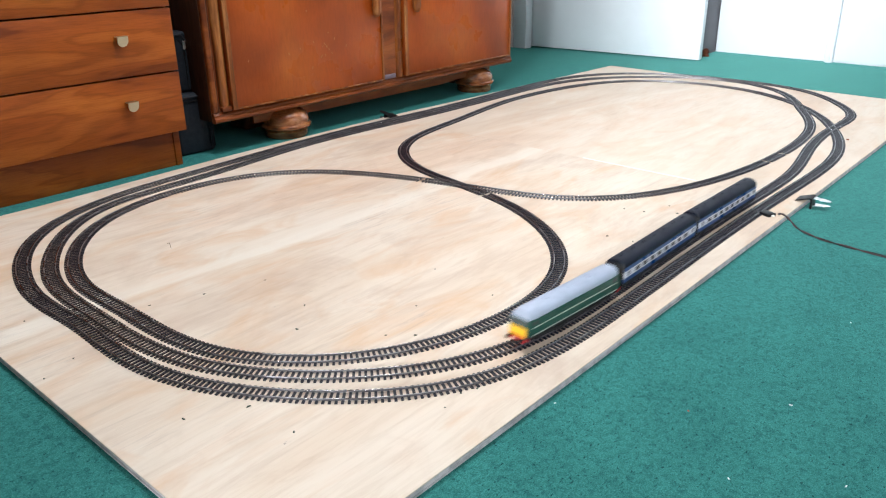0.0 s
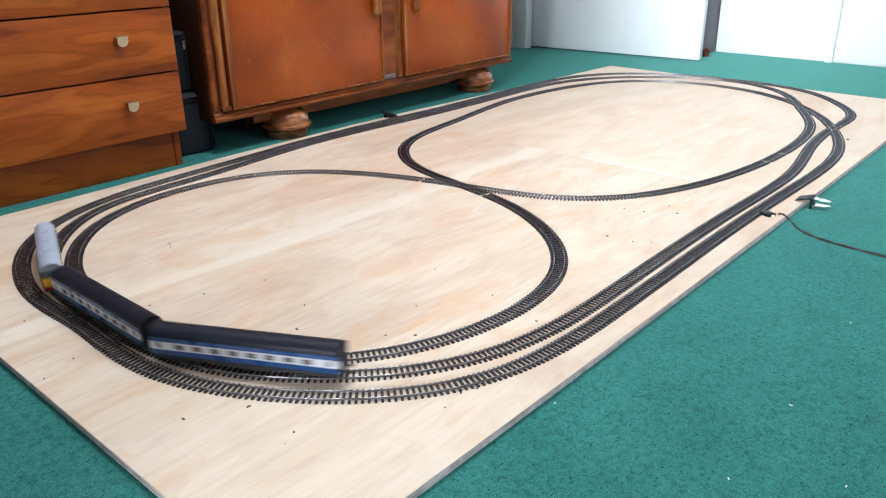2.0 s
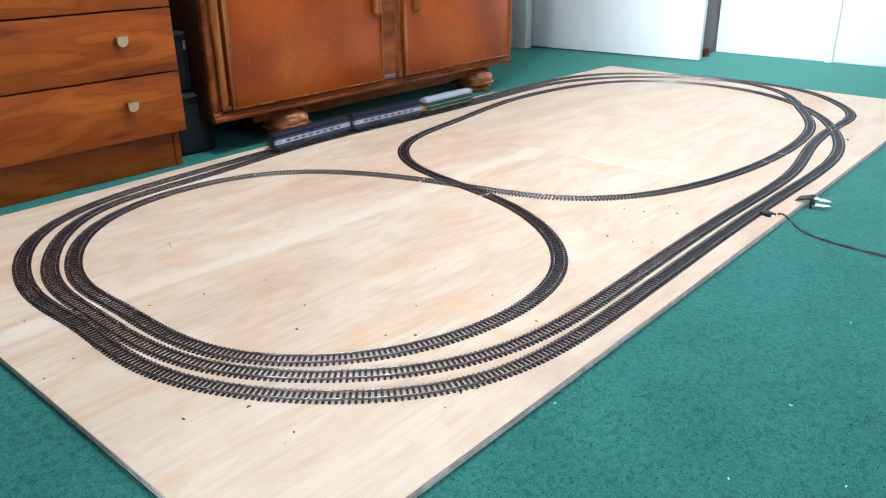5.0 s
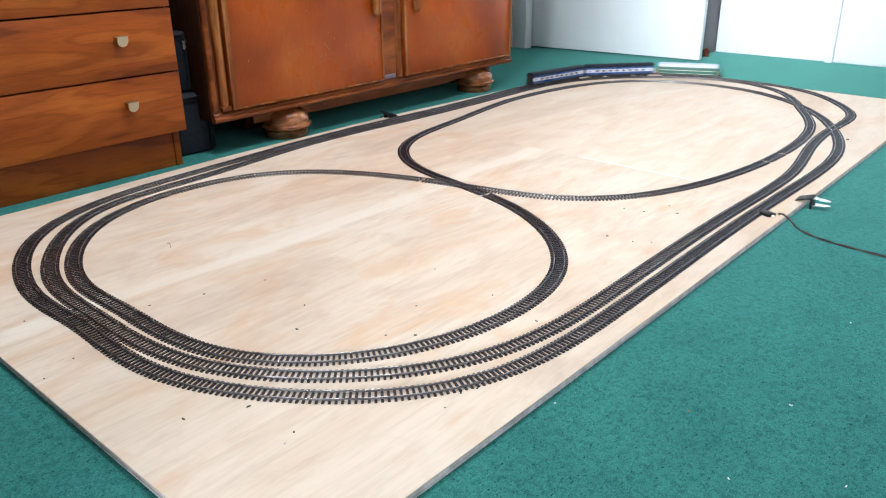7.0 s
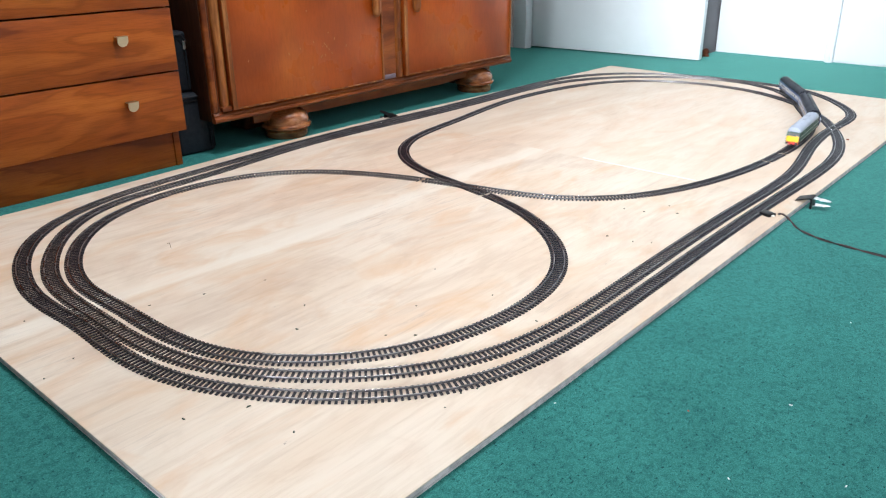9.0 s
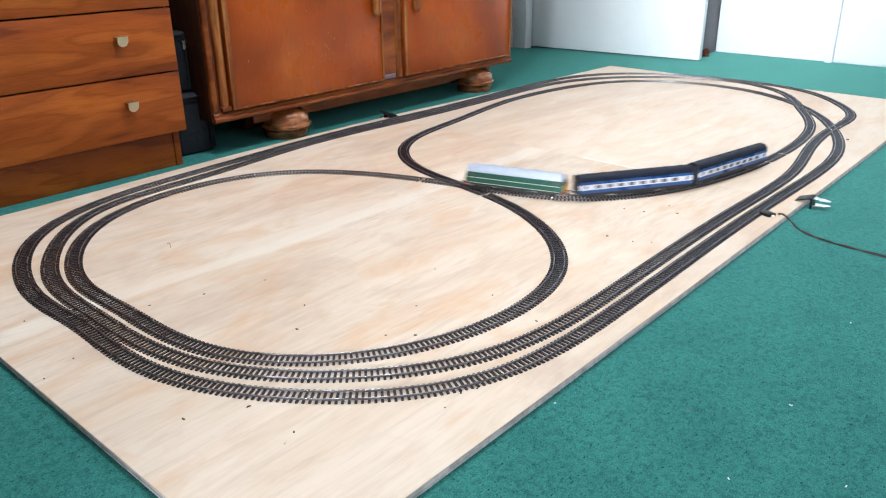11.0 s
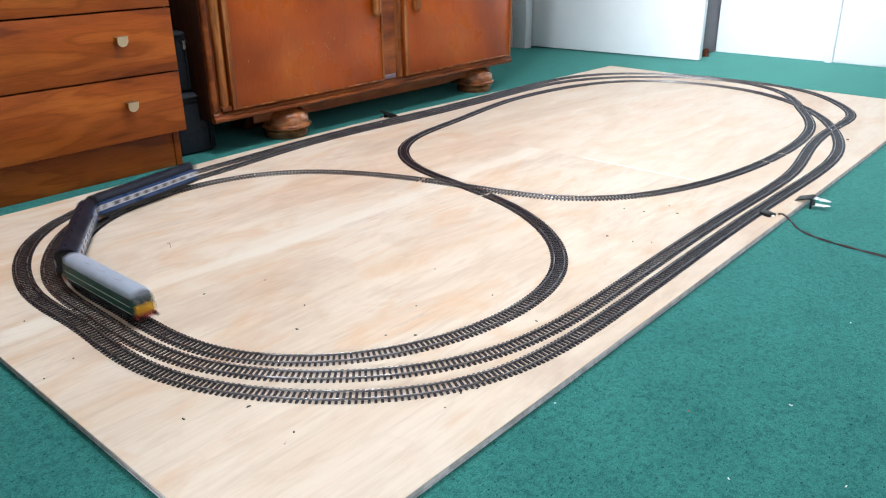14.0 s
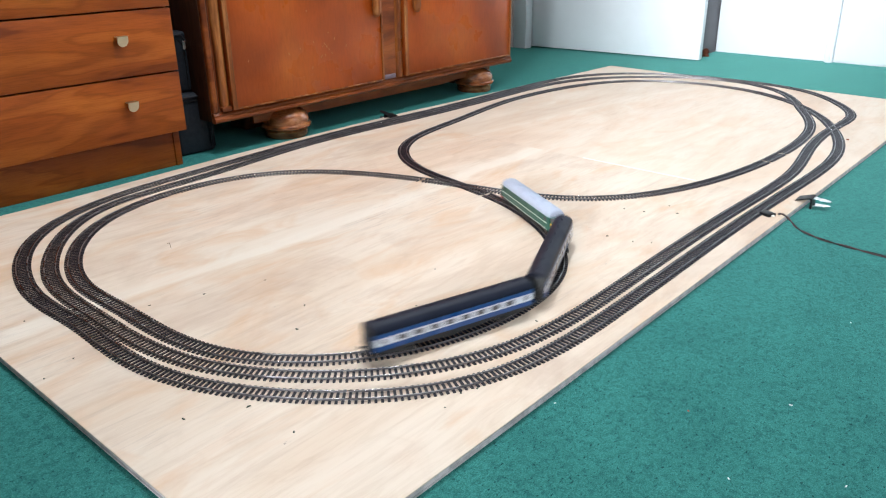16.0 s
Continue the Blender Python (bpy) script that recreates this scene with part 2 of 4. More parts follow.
PURPLE_GREY = plain("purple_grey_block", (0.19, 0.14, 0.17), 0.5, 0, 0.1, 60)

# ---- mesh helpers ----


def box(bm, x0, x1, y0, y1, z0, z1, bevel=0.0, segments=2):
    m = Matrix.LocRotScale(((x0 + x1) / 2, (y0 + y1) / 2, (z0 + z1) / 2), None, (x1 - x0, y1 - y0, z1 - z0))
    made = bmesh.ops.create_cube(bm, size=1, matrix=m)["verts"]
    if bevel:
        edges = {e for v in made for e in v.link_edges}
        bmesh.ops.bevel(bm, geom=list(edges), offset=bevel, segments=segments, affect="EDGES", profile=0.5)
    return bm


def a_box(*size, bevel=0.0, segments=2):
    return box(bmesh.new(), *size, bevel=bevel, segments=segments)


def cylinder(bm, radius, depth, m, sides=16, radius2=None):
    bmesh.ops.create_cone(bm, cap_ends=True, segments=sides, radius1=radius, radius2=radius if radius2 is None else radius2, depth=depth, matrix=m)
    return bm


def lathe(bm, profile, m=Matrix(), sides=28):
    rings = [[bm.verts.new(m @ Vector((r * math.cos(2 * math.pi * i / sides), r * math.sin(2 * math.pi * i / sides), z))) for i in range(sides)] for r, z in profile]
    for a, b in zip(rings, rings[1:]):
        for i in range(sides):
            j = (i + 1) % sides
            bm.faces.new((a[i], a[j], b[j], b[i]))
    bm.faces.new(list(reversed(rings[0])))
    bm.faces.new(rings[-1])
    return bm


def prism(bm, outline, axis, a, b):
    """A closed outline (two coordinates each) pulled along x, y or z from a to b."""
    def at(p, h):
        return {"x": (h, p[0], p[1]), "y": (p[0], h, p[1]), "z": (p[0], p[1], h)}[axis]
    low, high = [bm.verts.new(at(p, a)) for p in outline], [bm.verts.new(at(p, b)) for p in outline]
    n = len(outline)
    for i in range(n):
        j = (i + 1) % n
        bm.faces.new((low[i], low[j], high[j], high[i]))
    bm.faces.new(list(reversed(low)))
    bm.faces.new(high)
    bmesh.ops.recalc_face_normals(bm, faces=bm.faces[:])
    return bm


def tube(bm, points, radius, sides=8):
    rings = []
    for i, p in enumerate(points):
        p = Vector(p)
        way = (Vector(points[min(i + 1, len(points) - 1)]) - Vector(points[max(i - 1, 0)])).normalized()
        u = way.cross(Vector((0, 0, 1)))
        u = u.normalized() if u.length > 1e-4 else Vector((1, 0, 0))
        v = u.cross(way)
        rings.append([bm.verts.new(p + radius * (u * math.cos(2 * math.pi * k / sides) + v * math.sin(2 * math.pi * k / sides))) for k in range(sides)])
    for a, b in zip(rings, rings[1:]):
        for k in range(sides):
            j = (k + 1) % sides
            bm.faces.new((a[k], a[j], b[j], b[k]))
    bm.faces.new(rings[0])
    bm.faces.new(list(reversed(rings[-1])))
    bmesh.ops.recalc_face_normals(bm, faces=bm.faces[:])
    return bm


def mesh_of(name, bm, mat, smooth=True):
    me = bpy.data.meshes.new(name)
    bm.to_mesh(me)
    bm.free()
    me.materials.append(mat)
    if smooth:
        for f in me.polygons:
            f.use_smooth = True
        me.set_sharp_from_angle(angle=radians(35))
    return me


def part(name, bm, mat, parent, label="", smooth=True):
    ob = new(name, mesh_of(name, bm, mat, smooth))
    ob.parent = parent
    return tagged(ob, label)


def thing(name, m, label, category, group="", kind=""):
    ob = new(name)
    ob.empty_display_size = 0.05
    ob.matrix_world = m
    return tagged(ob, label, category, group, kind)


def structure(name, bm, mat, label, category):
    ob = new(name, mesh_of(name, bm, mat))
    return tagged(ob, label, category, "", "structure")


# ---- the room ----
WEST, EAST, SOUTH, NORTH, HEIGHT = -4.0, 3.30, -2.2, 1.87, 2.4


def floor_carpet():
    bm = bmesh.new()
    bmesh.ops.create_grid(bm, x_segments=60, y_segments=50, size=0.5, matrix=Matrix.LocRotScale((-0.35, 0.35, 0), None, (7.5, 5.3, 1)))
    for v in bm.verts:
        v.co.z = 0.0006 * noise.noise(v.co * 3)
    structure("floor", bm, CARPET, "green short-pile carpet, wall to wall with flecks", "carpet")


def wall_with_hole(name, axis, place, thick, a, b, hole, mat):
    """An unseen wall from a to b, one opening for an added lamp (from, to, sill, head)."""
    bm = bmesh.new()
    h0, h1, s, t = hole
    for u0, u1, z0, z1 in ((a, h0, 0, HEIGHT), (h1, b, 0, HEIGHT), (h0, h1, 0, s), (h0, h1, t, HEIGHT)):
        if axis == "y":
            box(bm, u0, u1, min(place, place + thick), max(place, place + thick), z0, z1)
        else:
            box(bm, min(place, place + thick), max(place, place + thick), u0, u1, z0, z1)
    structure(name, bm, mat, "unseen warm grey wall, opening added for an area lamp", "wall")


def room():
    floor_carpet()
    bm = bmesh.new()
    for u0, u1, z0 in ((WEST - 0.1, 2.10, 0), (2.835, EAST + 0.1, 0), (2.10, 2.835, 2.04)):
        box(bm, u0, u1, NORTH, NORTH + 0.1, z0, HEIGHT)
    structure("wall_north", bm, WALL_PAINT, "warm grey painted wall behind the furniture with a doorway", "wall")
    bm = bmesh.new()
    for x0, x1, y0, y1, z0, z1 in ((1.9, 2.0, NORTH + 0.1, 2.9, 0, HEIGHT), (2.95, 3.05, NORTH + 0.1, 2.9, 0, HEIGHT), (1.9, 3.05, 2.9, 3.0, 0, HEIGHT), (1.9, 3.05, NORTH + 0.1, 3.0, HEIGHT, HEIGHT + 0.1)):
        box(bm, x0, x1, y0, y1, z0, z1)
    structure("wall_hall", bm, SHADE_GREY, "hall beyond the doorway, its darkness painted as grey", "wall")
    structure("wall_east", a_box(EAST, EAST + 0.1, SOUTH, NORTH, 0, HEIGHT), WHITE_PAINT, "white painted wall at the end of the room", "wall")
    wall_with_hole("wall_south", "y", SOUTH, -0.1, WEST - 0.1, EAST + 0.1, WINDOW_SOUTH, WALL_PAINT)
    wall_with_hole("wall_west", "x", WEST, -0.1, SOUTH, NORTH, WINDOW_WEST, WALL_PAINT)
    structure("ceiling", a_box(WEST - 0.1, EAST + 0.1, SOUTH - 0.1, NORTH + 0.1, HEIGHT, HEIGHT + 0.1), CEILING_PAINT, "plain white ceiling", "ceiling")
    # Unseen wall added to keep the west lamp off the near-left corner.
    structure("unseen_light_block", a_box(-1.0, -0.9, -0.06, NORTH - 0.002, 0, HEIGHT - 0.002), WALL_PAINT, "unseen partition wall added to block the west light", "wall")
    structure("wall_return", a_box(3.02, EAST - 0.002, 1.04, 1.40, 0, HEIGHT, bevel=0.003), SHADE_GREY, "return wall behind the open door, its shade painted dark grey", "wall")
    # closed doors in the end wall, and the trim between them
    d = thing("door_2", pose(0, 0, 0), "closed flush white painted door", "door", "", "structure")
    part("door_leaf", a_box(EAST - 0.014, EAST - 0.003, 0.560, 1.032, 0.006, 2.0, bevel=0.002), WHITE_PAINT, d)
    d = thing("door_3", pose(0, 0, 0), "closed flush white painted door over the carpet", "door", "", "structure")
    part("door_leaf", a_box(EAST - 0.014, EAST - 0.003, -0.30, 0.516, 0.010, 2.0, bevel=0.002), WHITE_PAINT, d)
    t = thing("trim", pose(0, 0, 0), "white moulded door frame upright", "door frame", "", "structure")
    part("architrave", a_box(EAST - 0.030, EAST - 0.004, 0.524, 0.556, 0, 2.05, bevel=0.004), WHITE_PAINT, t)
    part("bead", a_box(EAST - 0.038, EAST - 0.030, 0.532, 0.542, 0, 2.05, bevel=0.003), WHITE_PAINT, t)
    # the open door, hinged beside the wardrobe
    angle = math.degrees(math.atan2(0.972 - 1.80, 2.966 - 2.895))
    d = thing("door_1", pose(2.895, 1.80, 0, 0, 0, angle), "open white painted flush door standing over the carpet", "door", "", "structure")
    part("door_leaf", a_box(0.0, 0.831, 0.0, 0.036, 0.007, 1.99, bevel=0.002), WHITE_PAINT, d)
    h = part("door_handle", tube(bmesh.new(), [(0.77, -0.002, 1.0), (0.77, -0.04, 1.0), (0.66, -0.045, 1.0)], 0.008), CHROME, d, "chrome lever handle")
    t = thing("trim", pose(0, 0, 0), "white door frame upright at the hinge side", "door frame", "", "structure")
    part("jamb", a_box(2.838, 2.89, 1.795, NORTH - 0.002, 0, 2.04, bevel=0.003), WHITE_PAINT, t)
    # Unseen frames added around the two lamp openings.
    for n, (hole, axis) in enumerate(((WINDOW_SOUTH, "y"), (WINDOW_WEST, "x")), 1):
        w = thing("window_%d" % n, pose(0, 0, 0), "unseen white framed window added around an area lamp", "window", "", "structure")
        h0, h1, s, t = hole
        bm = bmesh.new()
        for u0, u1, z0, z1 in ((h0, h0 + 0.05, s, t), (h1 - 0.05, h1, s, t), (h0 + 0.05, h1 - 0.05, s, s + 0.05), (h0 + 0.05, h1 - 0.05, t - 0.05, t)):
            if axis == "y":
                box(bm, u0, u1, SOUTH - 0.08, SOUTH - 0.03, z0, z1)
            else:
                box(bm, WEST - 0.08, WEST - 0.03, u0, u1, z0, z1)
        part("window_frame", bm, WHITE_PAINT, w)
    d = thing("door_stop", pose(3.13, 1.015, 0), "small round wooden door stop on the carpet", "door stop")
    part("base", lathe(bmesh.new(), [(0.015, 0.0), (0.016, 0.005), (0.012, 0.010)]), DARK_WOOD, d)
    part("knob", lathe(bmesh.new(), [(0.010, 0.010), (0.015, 0.018), (0.015, 0.026), (0.009, 0.033), (0.003, 0.035)]), DARK_WOOD, d)


# ---- furniture ----


def drawer_handle(x, y, z, parent):
    bm = bmesh.new()
    box(bm, x - 0.0125, x + 0.0125, y - 0.014, y, z + 0.006, z + 0.0085, bevel=0.001)
    outline = [(x - 0.0125, z + 0.0085)] + [(x - 0.0125 * math.cos(a), z - 0.002 - 0.0125 * math.sin(a)) for a in np.linspace(0, math.pi, 13)] + [(x + 0.0125, z + 0.0085)]
    tab = prism(bmesh.new(), outline, "y", y - 0.016, y - 0.0138)
    tab.transform(Matrix.Translation((0, y - 0.015, z + 0.0075)) @ Matrix.Rotation(radians(9), 4, "X") @ Matrix.Translation((0, -(y - 0.015), -(z + 0.0075))))
    piece = bpy.data.meshes.new("tab")
    tab.to_mesh(piece)
    tab.free()
    bm.from_mesh(piece)
    part("handle", bm, CHROME, parent, "chrome half-round tab handle")


def chest_of_drawers():
    c = thing("chest_of_drawers", pose(0, 0, 0), "teak-effect chest of drawers with chrome tab handles", "chest of drawers")
    x0, x1, y0, y1 = -0.10, 0.700, 1.277, 1.70
    part("plinth", a_box(x0 + 0.012, x1 - 0.0290, y0 + 0.022, y1, 0.0, 0.0885, bevel=0.001), TEAK, c)
    part("plinth_end", a_box(x1 - 0.0285, x1 - 0.0120, y0 + 0.0195, y1, 0.0, 0.0885, bevel=0.001), TEAK, c)
    part("side_panel", a_box(x1 - 0.0165, x1 - 0.0005, y0 + 0.019, y1, 0.089, 0.969, bevel=0.001), TEAK, c)
    part("side_panel", a_box(x0 + 0.0005, x0 + 0.0165, y0 + 0.019, y1, 0.089, 0.969, bevel=0.001), TEAK, c)
    part("back_panel", a_box(x0 + 0.02, x1 - 0.02, y1 - 0.01, y1 - 0.003, 0.09, 0.968), DARK_WOOD, c)
    part("top", a_box(x0 - 0.004, x1 + 0.004, y0 - 0.002, y1 + 0.002, 0.970, 0.988, bevel=0.0015), TEAK, c)
    z = 0.0880
    # Upper drawers are unseen; the height is set to shade the cupboard's side.
    for i in range(6):
        dr = part("drawer", a_box(x0, x1, y0, y0 + 0.017, z + 0.0015, z + 0.1440, bevel=0.0012), TEAK, c)
        part("drawer_box", a_box(x0 + 0.03, x1 - 0.03, y0 + 0.0175, y1 - 0.03, z + 0.02, z + 0.12), DARK_WOOD, dr)
        for hx in (0.033, 0.567):
            drawer_handle(hx, y0 - 0.0005, z + 0.0845, dr)
        z += 0.1465


def bun_foot(x, y, parent, side):
    f = part("foot", lathe(bmesh.new(), [(r * 1.15, z) for r, z in [(0.052, 0.0), (0.054, 0.004), (0.054, 0.018), (0.050, 0.022), (0.057, 0.023), (0.0625, 0.028), (0.0625, 0.034), (0.058, 0.038),
                                        (0.0585, 0.046), (0.056, 0.058), (0.049, 0.069), (0.036, 0.078), (0.018, 0.083), (0.004, 0.084)]], Matrix.Translation((x, y, 0)), 40), BUN_WOOD, parent, "polished turned bun foot")
    part("leg_block", a_box(x - 0.055 - side, x + 0.03 - side, y + 0.075, y + 0.155, 0.016, 0.087, bevel=0.008, segments=3), DARK_WOOD, f)


def wardrobe():
    w = thing("sideboard", pose(0, 0, 0), "old varnished walnut cupboard on polished bun feet", "cupboard")
    x0, x1, y0, y1, z0, z1 = 0.785, 2.032, 1.285, 1.79, 0.113, 0.92
    part("carcass", a_box(x0 + 0.004, x1 - 0.004, y0 + 0.010, y1, 0.088, z1, bevel=0.003), WALNUT, w)
    # Thin panel coloured dark for the shade between chest and cupboard.
    part("side_panel", a_box(x0 - 0.001, x0 + 0.0035, y0 + 0.0115, y1 - 0.002, 0.088, z1 - 0.002, bevel=0.001), SIDE_SHADE, w, "cupboard side with its shade painted dark brown")
    # base moulding in three steps
    part("base_moulding", prism(bmesh.new(), [(y0 + 0.009, 0.086), (y0 - 0.004, 0.086), (y0 - 0.008, 0.090), (y0 - 0.008, 0.097), (y0 - 0.003, 0.101), (y0 - 0.003, 0.106), (y0 + 0.002, 0.112), (y0 + 0.009, 0.112)], "x", x0 - 0.001, x1 + 0.003), MOULDING, w)
    # recessed apron with shaped ends
    apron = [(0.93, 0.085), (0.93, 0.055), (1.09, 0.055), (1.12, 0.053), (1.16, 0.051), (1.70, 0.049), (1.745, 0.051), (1.775, 0.055), (1.965, 0.055), (1.965, 0.085)]
    part("apron", prism(bmesh.new(), apron, "y", 1.325, 1.345), MOULDING, w)
    part("top", a_box(x0 - 0.012, x1 + 0.012, y0 - 0.014, y1 + 0.004, z1 + 0.001, z1 + 0.024, bevel=0.006), WALNUT, w)
    # corner posts and vertical beads
    for name, xc, rad, push, mat in (("corner_post", x0 + 0.0085, 0.0080, 0.004, MOULDING), ("corner_bead", x0 + 0.0385, 0.0125, 0.005, OAK_BEAD), ("quirk", x0 + 0.0195, 0.0022, 0.006, DARK_WOOD),
                                     ("corner_post", x1 - 0.006, 0.0055, 0.004, WALNUT), ("centre_bead", 1.4605, 0.0130, 0.004, OAK_BEAD)):
        bm = bmesh.new()
        arc = [(xc - rad * math.cos(a), y0 + push - rad * math.sin(a) * 0.8) for a in np.linspace(0, math.pi, 11)]
        prism(bm, [(xc - rad, y0 + 0.011)] + arc + [(xc + rad, y0 + 0.011)], "z", z0, z1 - 0.001)
        part(name, bm, mat, w)
    part("bead_base", a_box(x0 + 0.0230, x0 + 0.0520, y0 - 0.0075, y0 + 0.0095, z0 - 0.0005, z0 + 0.0125, bevel=0.002), MOULDING, w)
    part("pillar", a_box(1.384, 1.446, y0 + 0.002, y0 + 0.0095, z0, z1 - 0.002), MOULDING, w)
    part("pillar_base", a_box(1.392, 1.440, y0 - 0.004, y0 + 0.0015, z0, z0 + 0.014, bevel=0.003), PURPLE_GREY, w, "small purple-grey block")
    for a, b, hx in ((0.838, 1.381, 1.352), (1.477, 2.018, 1.523)):
        d = part("door", a_box(a, b, y0 - 0.0095, y0 + 0.009, z0 + 0.001, z1 - 0.004, bevel=0.002), WALNUT, w, "flat veneered door with scratches")
        bm = bmesh.new()
        for xa, xb, za, zb in ((a - 0.001, a + 0.013, z0 + 0.001, z1 - 0.004), (b - 0.006, b + 0.001, z0 + 0.001, z1 - 0.004), (a + 0.013, b - 0.006, z0 + 0.001, z0 + 0.005)):
            box(bm, xa, xb, y0 - 0.0135, y0 - 0.0096, za, zb, bevel=0.0012)
        part("edge_bead", bm, OAK_BEAD, d, "worn pale edge bead")
        bm = lathe(bmesh.new(), [(0.003, 0.0), (0.009, 0.004), (0.013, 0.014), (0.0135, 0.04), (0.011, 0.09), (0.0125, 0.14), (0.009, 0.165), (0.003, 0.17)], Matrix.Translation((hx, y0 - 0.021, 0.304)), 20)
        part("handle", bm, OAK_BEAD, d, "carved wooden pull handle")
        # pale scratches and chips in the varnish
        rnd = random.Random(5 if a < 1 else 9)
        bm = bmesh.new()
        for i in range(13 if a < 1 else 4):
            cx, cz = (rnd.gauss(1.155, 0.04), rnd.gauss(0.245, 0.05)) if i < 9 else (rnd.uniform(a + 0.03, b - 0.03), rnd.uniform(0.15, 0.42))
            ln, wd, tilt = rnd.uniform(0.003, 0.009), rnd.uniform(0.0014, 0.0030), rnd.uniform(0.4, 2.4)
            m = Matrix.Translation((cx, y0 - 0.0097, cz)) @ Matrix.Rotation(tilt, 4, "Y") @ Matrix.Diagonal((ln, 0.0006, wd, 1))
            bmesh.ops.create_cube(bm, size=1, matrix=m)
        tagged(part("chip", bm, CHIP, d, "pale chips in the varnish"), kind="stuff")
    bun_foot(1.046, 1.338, w, 0.03)
    bun_foot(1.893, 1.338, w, -0.03)
    for x in (1.0, 1.90):
        part("rear_foot", lathe(bmesh.new(), [(0.045, 0), (0.055, 0.03), (0.05, 0.07), (0.03, 0.087)], Matrix.Translation((x, 1.72, 0)), 20), DARK_WOOD, w)


def unseen_pendant(x, y):
    """Unseen ceiling rose, flex and bare lampholder, added over the lamp at this place."""
    c = thing("unseen_pendant", pose(x, y, HEIGHT), "unseen white lampholder added over an assumed ceiling lamp", "lamp", "pendant lights")
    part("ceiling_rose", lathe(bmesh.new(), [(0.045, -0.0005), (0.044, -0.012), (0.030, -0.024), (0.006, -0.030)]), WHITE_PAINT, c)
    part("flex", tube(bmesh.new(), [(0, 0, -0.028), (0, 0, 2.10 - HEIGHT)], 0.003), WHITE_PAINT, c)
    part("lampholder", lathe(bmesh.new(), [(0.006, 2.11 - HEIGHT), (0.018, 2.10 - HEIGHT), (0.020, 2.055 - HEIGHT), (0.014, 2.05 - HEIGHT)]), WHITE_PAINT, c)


def soft_bag(x0, x1, y0, y1, z0, z1, label, seed):
    b = thing("carry_case", pose(0, 0, z0), label, "bag", "cases beside the chest")
    h = z1 - z0
    bm = a_box(x0, x1, y0, y1, 0, h, bevel=0.012, segments=4)
    bmesh.ops.subdivide_edges(bm, edges=bm.edges[:], cuts=2, use_grid_fill=True)
    for v in bm.verts:
        v.co += Vector((0.002, 0.003, 0.0 if v.co.z < 0.01 else 0.0015)) * noise.noise(v.co * 22 + Vector((seed, 0, 0)))
    part("body", bm, BAG_CLOTH, b)
    lo, hi = h * 0.08, h - 0.008
    part("piping", tube(bmesh.new(), [(x1 - 0.006, y0 - 0.001, lo), (x1 - 0.005, y0 - 0.002, hi - 0.02), (x1 - 0.02, y0 - 0.002, hi), (x0 + 0.01, y0 - 0.002, hi)], 0.0022), BAG_TRIM, b)
    part("zip", tube(bmesh.new(), [(x1 - 0.016, y0 - 0.0012, lo), (x1 - 0.016, y0 - 0.0012, hi - 0.03), (x1 - 0.03, y0 - 0.0012, hi - 0.012), (x0 + 0.012, y0 - 0.0012, hi - 0.011)], 0.0014), BLACK_CLIP, b)
    return b, h


def bags():
    soft_bag(0.716, 0.824, 1.352, 1.62, 0.0, 0.158, "black soft nylon case standing on the carpet", 1)
    b, h = soft_bag(0.722, 0.792, 1.372, 1.60, 0.1585, 0.312, "black zipped nylon case stacked on another", 4)
    part("zip_pull", a_box(0.772, 0.779, 1.364, 1.368, h - 0.046, h - 0.022, bevel=0.001), STEEL, b, "bright metal zip pull")


# ---- the board ----
BOARD_TOP, BOARD_LONG, BOARD_WIDE, SEAM = 0.012, 2.5805, 1.22, 1.337


def board_outline(a, b, inset):
    """The sheet's outline; its long edges are bowed outwards to fit the camera's view."""
    xs = np.linspace(a, b, 19)
    south = [(float(x), 0.0003 + 0.0035 * ((x - 0.72) / 1.2) ** 2 + inset) for x in xs]
    north = [(float(x), float(np.interp(x, (0, 0.33, 0.465, 0.61, 0.775, 1.16, 1.44, 1.70, 2.09, 2.6), (1.206, 1.211, 1.217, 1.226, 1.235, 1.239, 1.236, 1.219, 1.202, 1.180))) - inset) for x in reversed(xs)]
    return south + north


def board():
    for k, (a, b) in enumerate(((0.0, SEAM - 0.0002), (SEAM + 0.0002, BOARD_LONG))):
        s = thing("plywood_sheet", pose(0, 0, 0), "pale birch plywood sheet lying on the carpet", "plywood board", "baseboard sheets")
        for name, mat, inset, z0, z1, label in (("face_veneer", PLY_CLEAN if k else PLY, 0.0, BOARD_TOP - 0.0013, BOARD_TOP, ""), ("core", PLY_EDGE, 0.0008, 0.0006, BOARD_TOP - 0.0013, "grey-brown layered plywood edge")):
            bm = prism(bmesh.new(), board_outline(a + inset, b - inset, inset), "z", z0, z1)
            # Far end skewed to fit the camera's view.
            if k:
                for v in bm.verts:
                    v.co.x += (v.co.x - SEAM) / (BOARD_LONG - SEAM) * float(np.interp(v.co.y, (0, 0.15, 0.5, 0.9, 1.19), (-0.030, -0.020, 0.0, 0.022, 0.008)))
            part(name, bm, mat, s, label, False)
    # White strip stands in for the bright highlight along part of the seam.
    part("seam_highlight", a_box(SEAM - 0.0020, SEAM + 0.0020, 0.235, 0.530, BOARD_TOP - 0.002, BOARD_TOP + 0.0004), SPECK_WHITE, s, "white strip painted in as the seam's highlight")


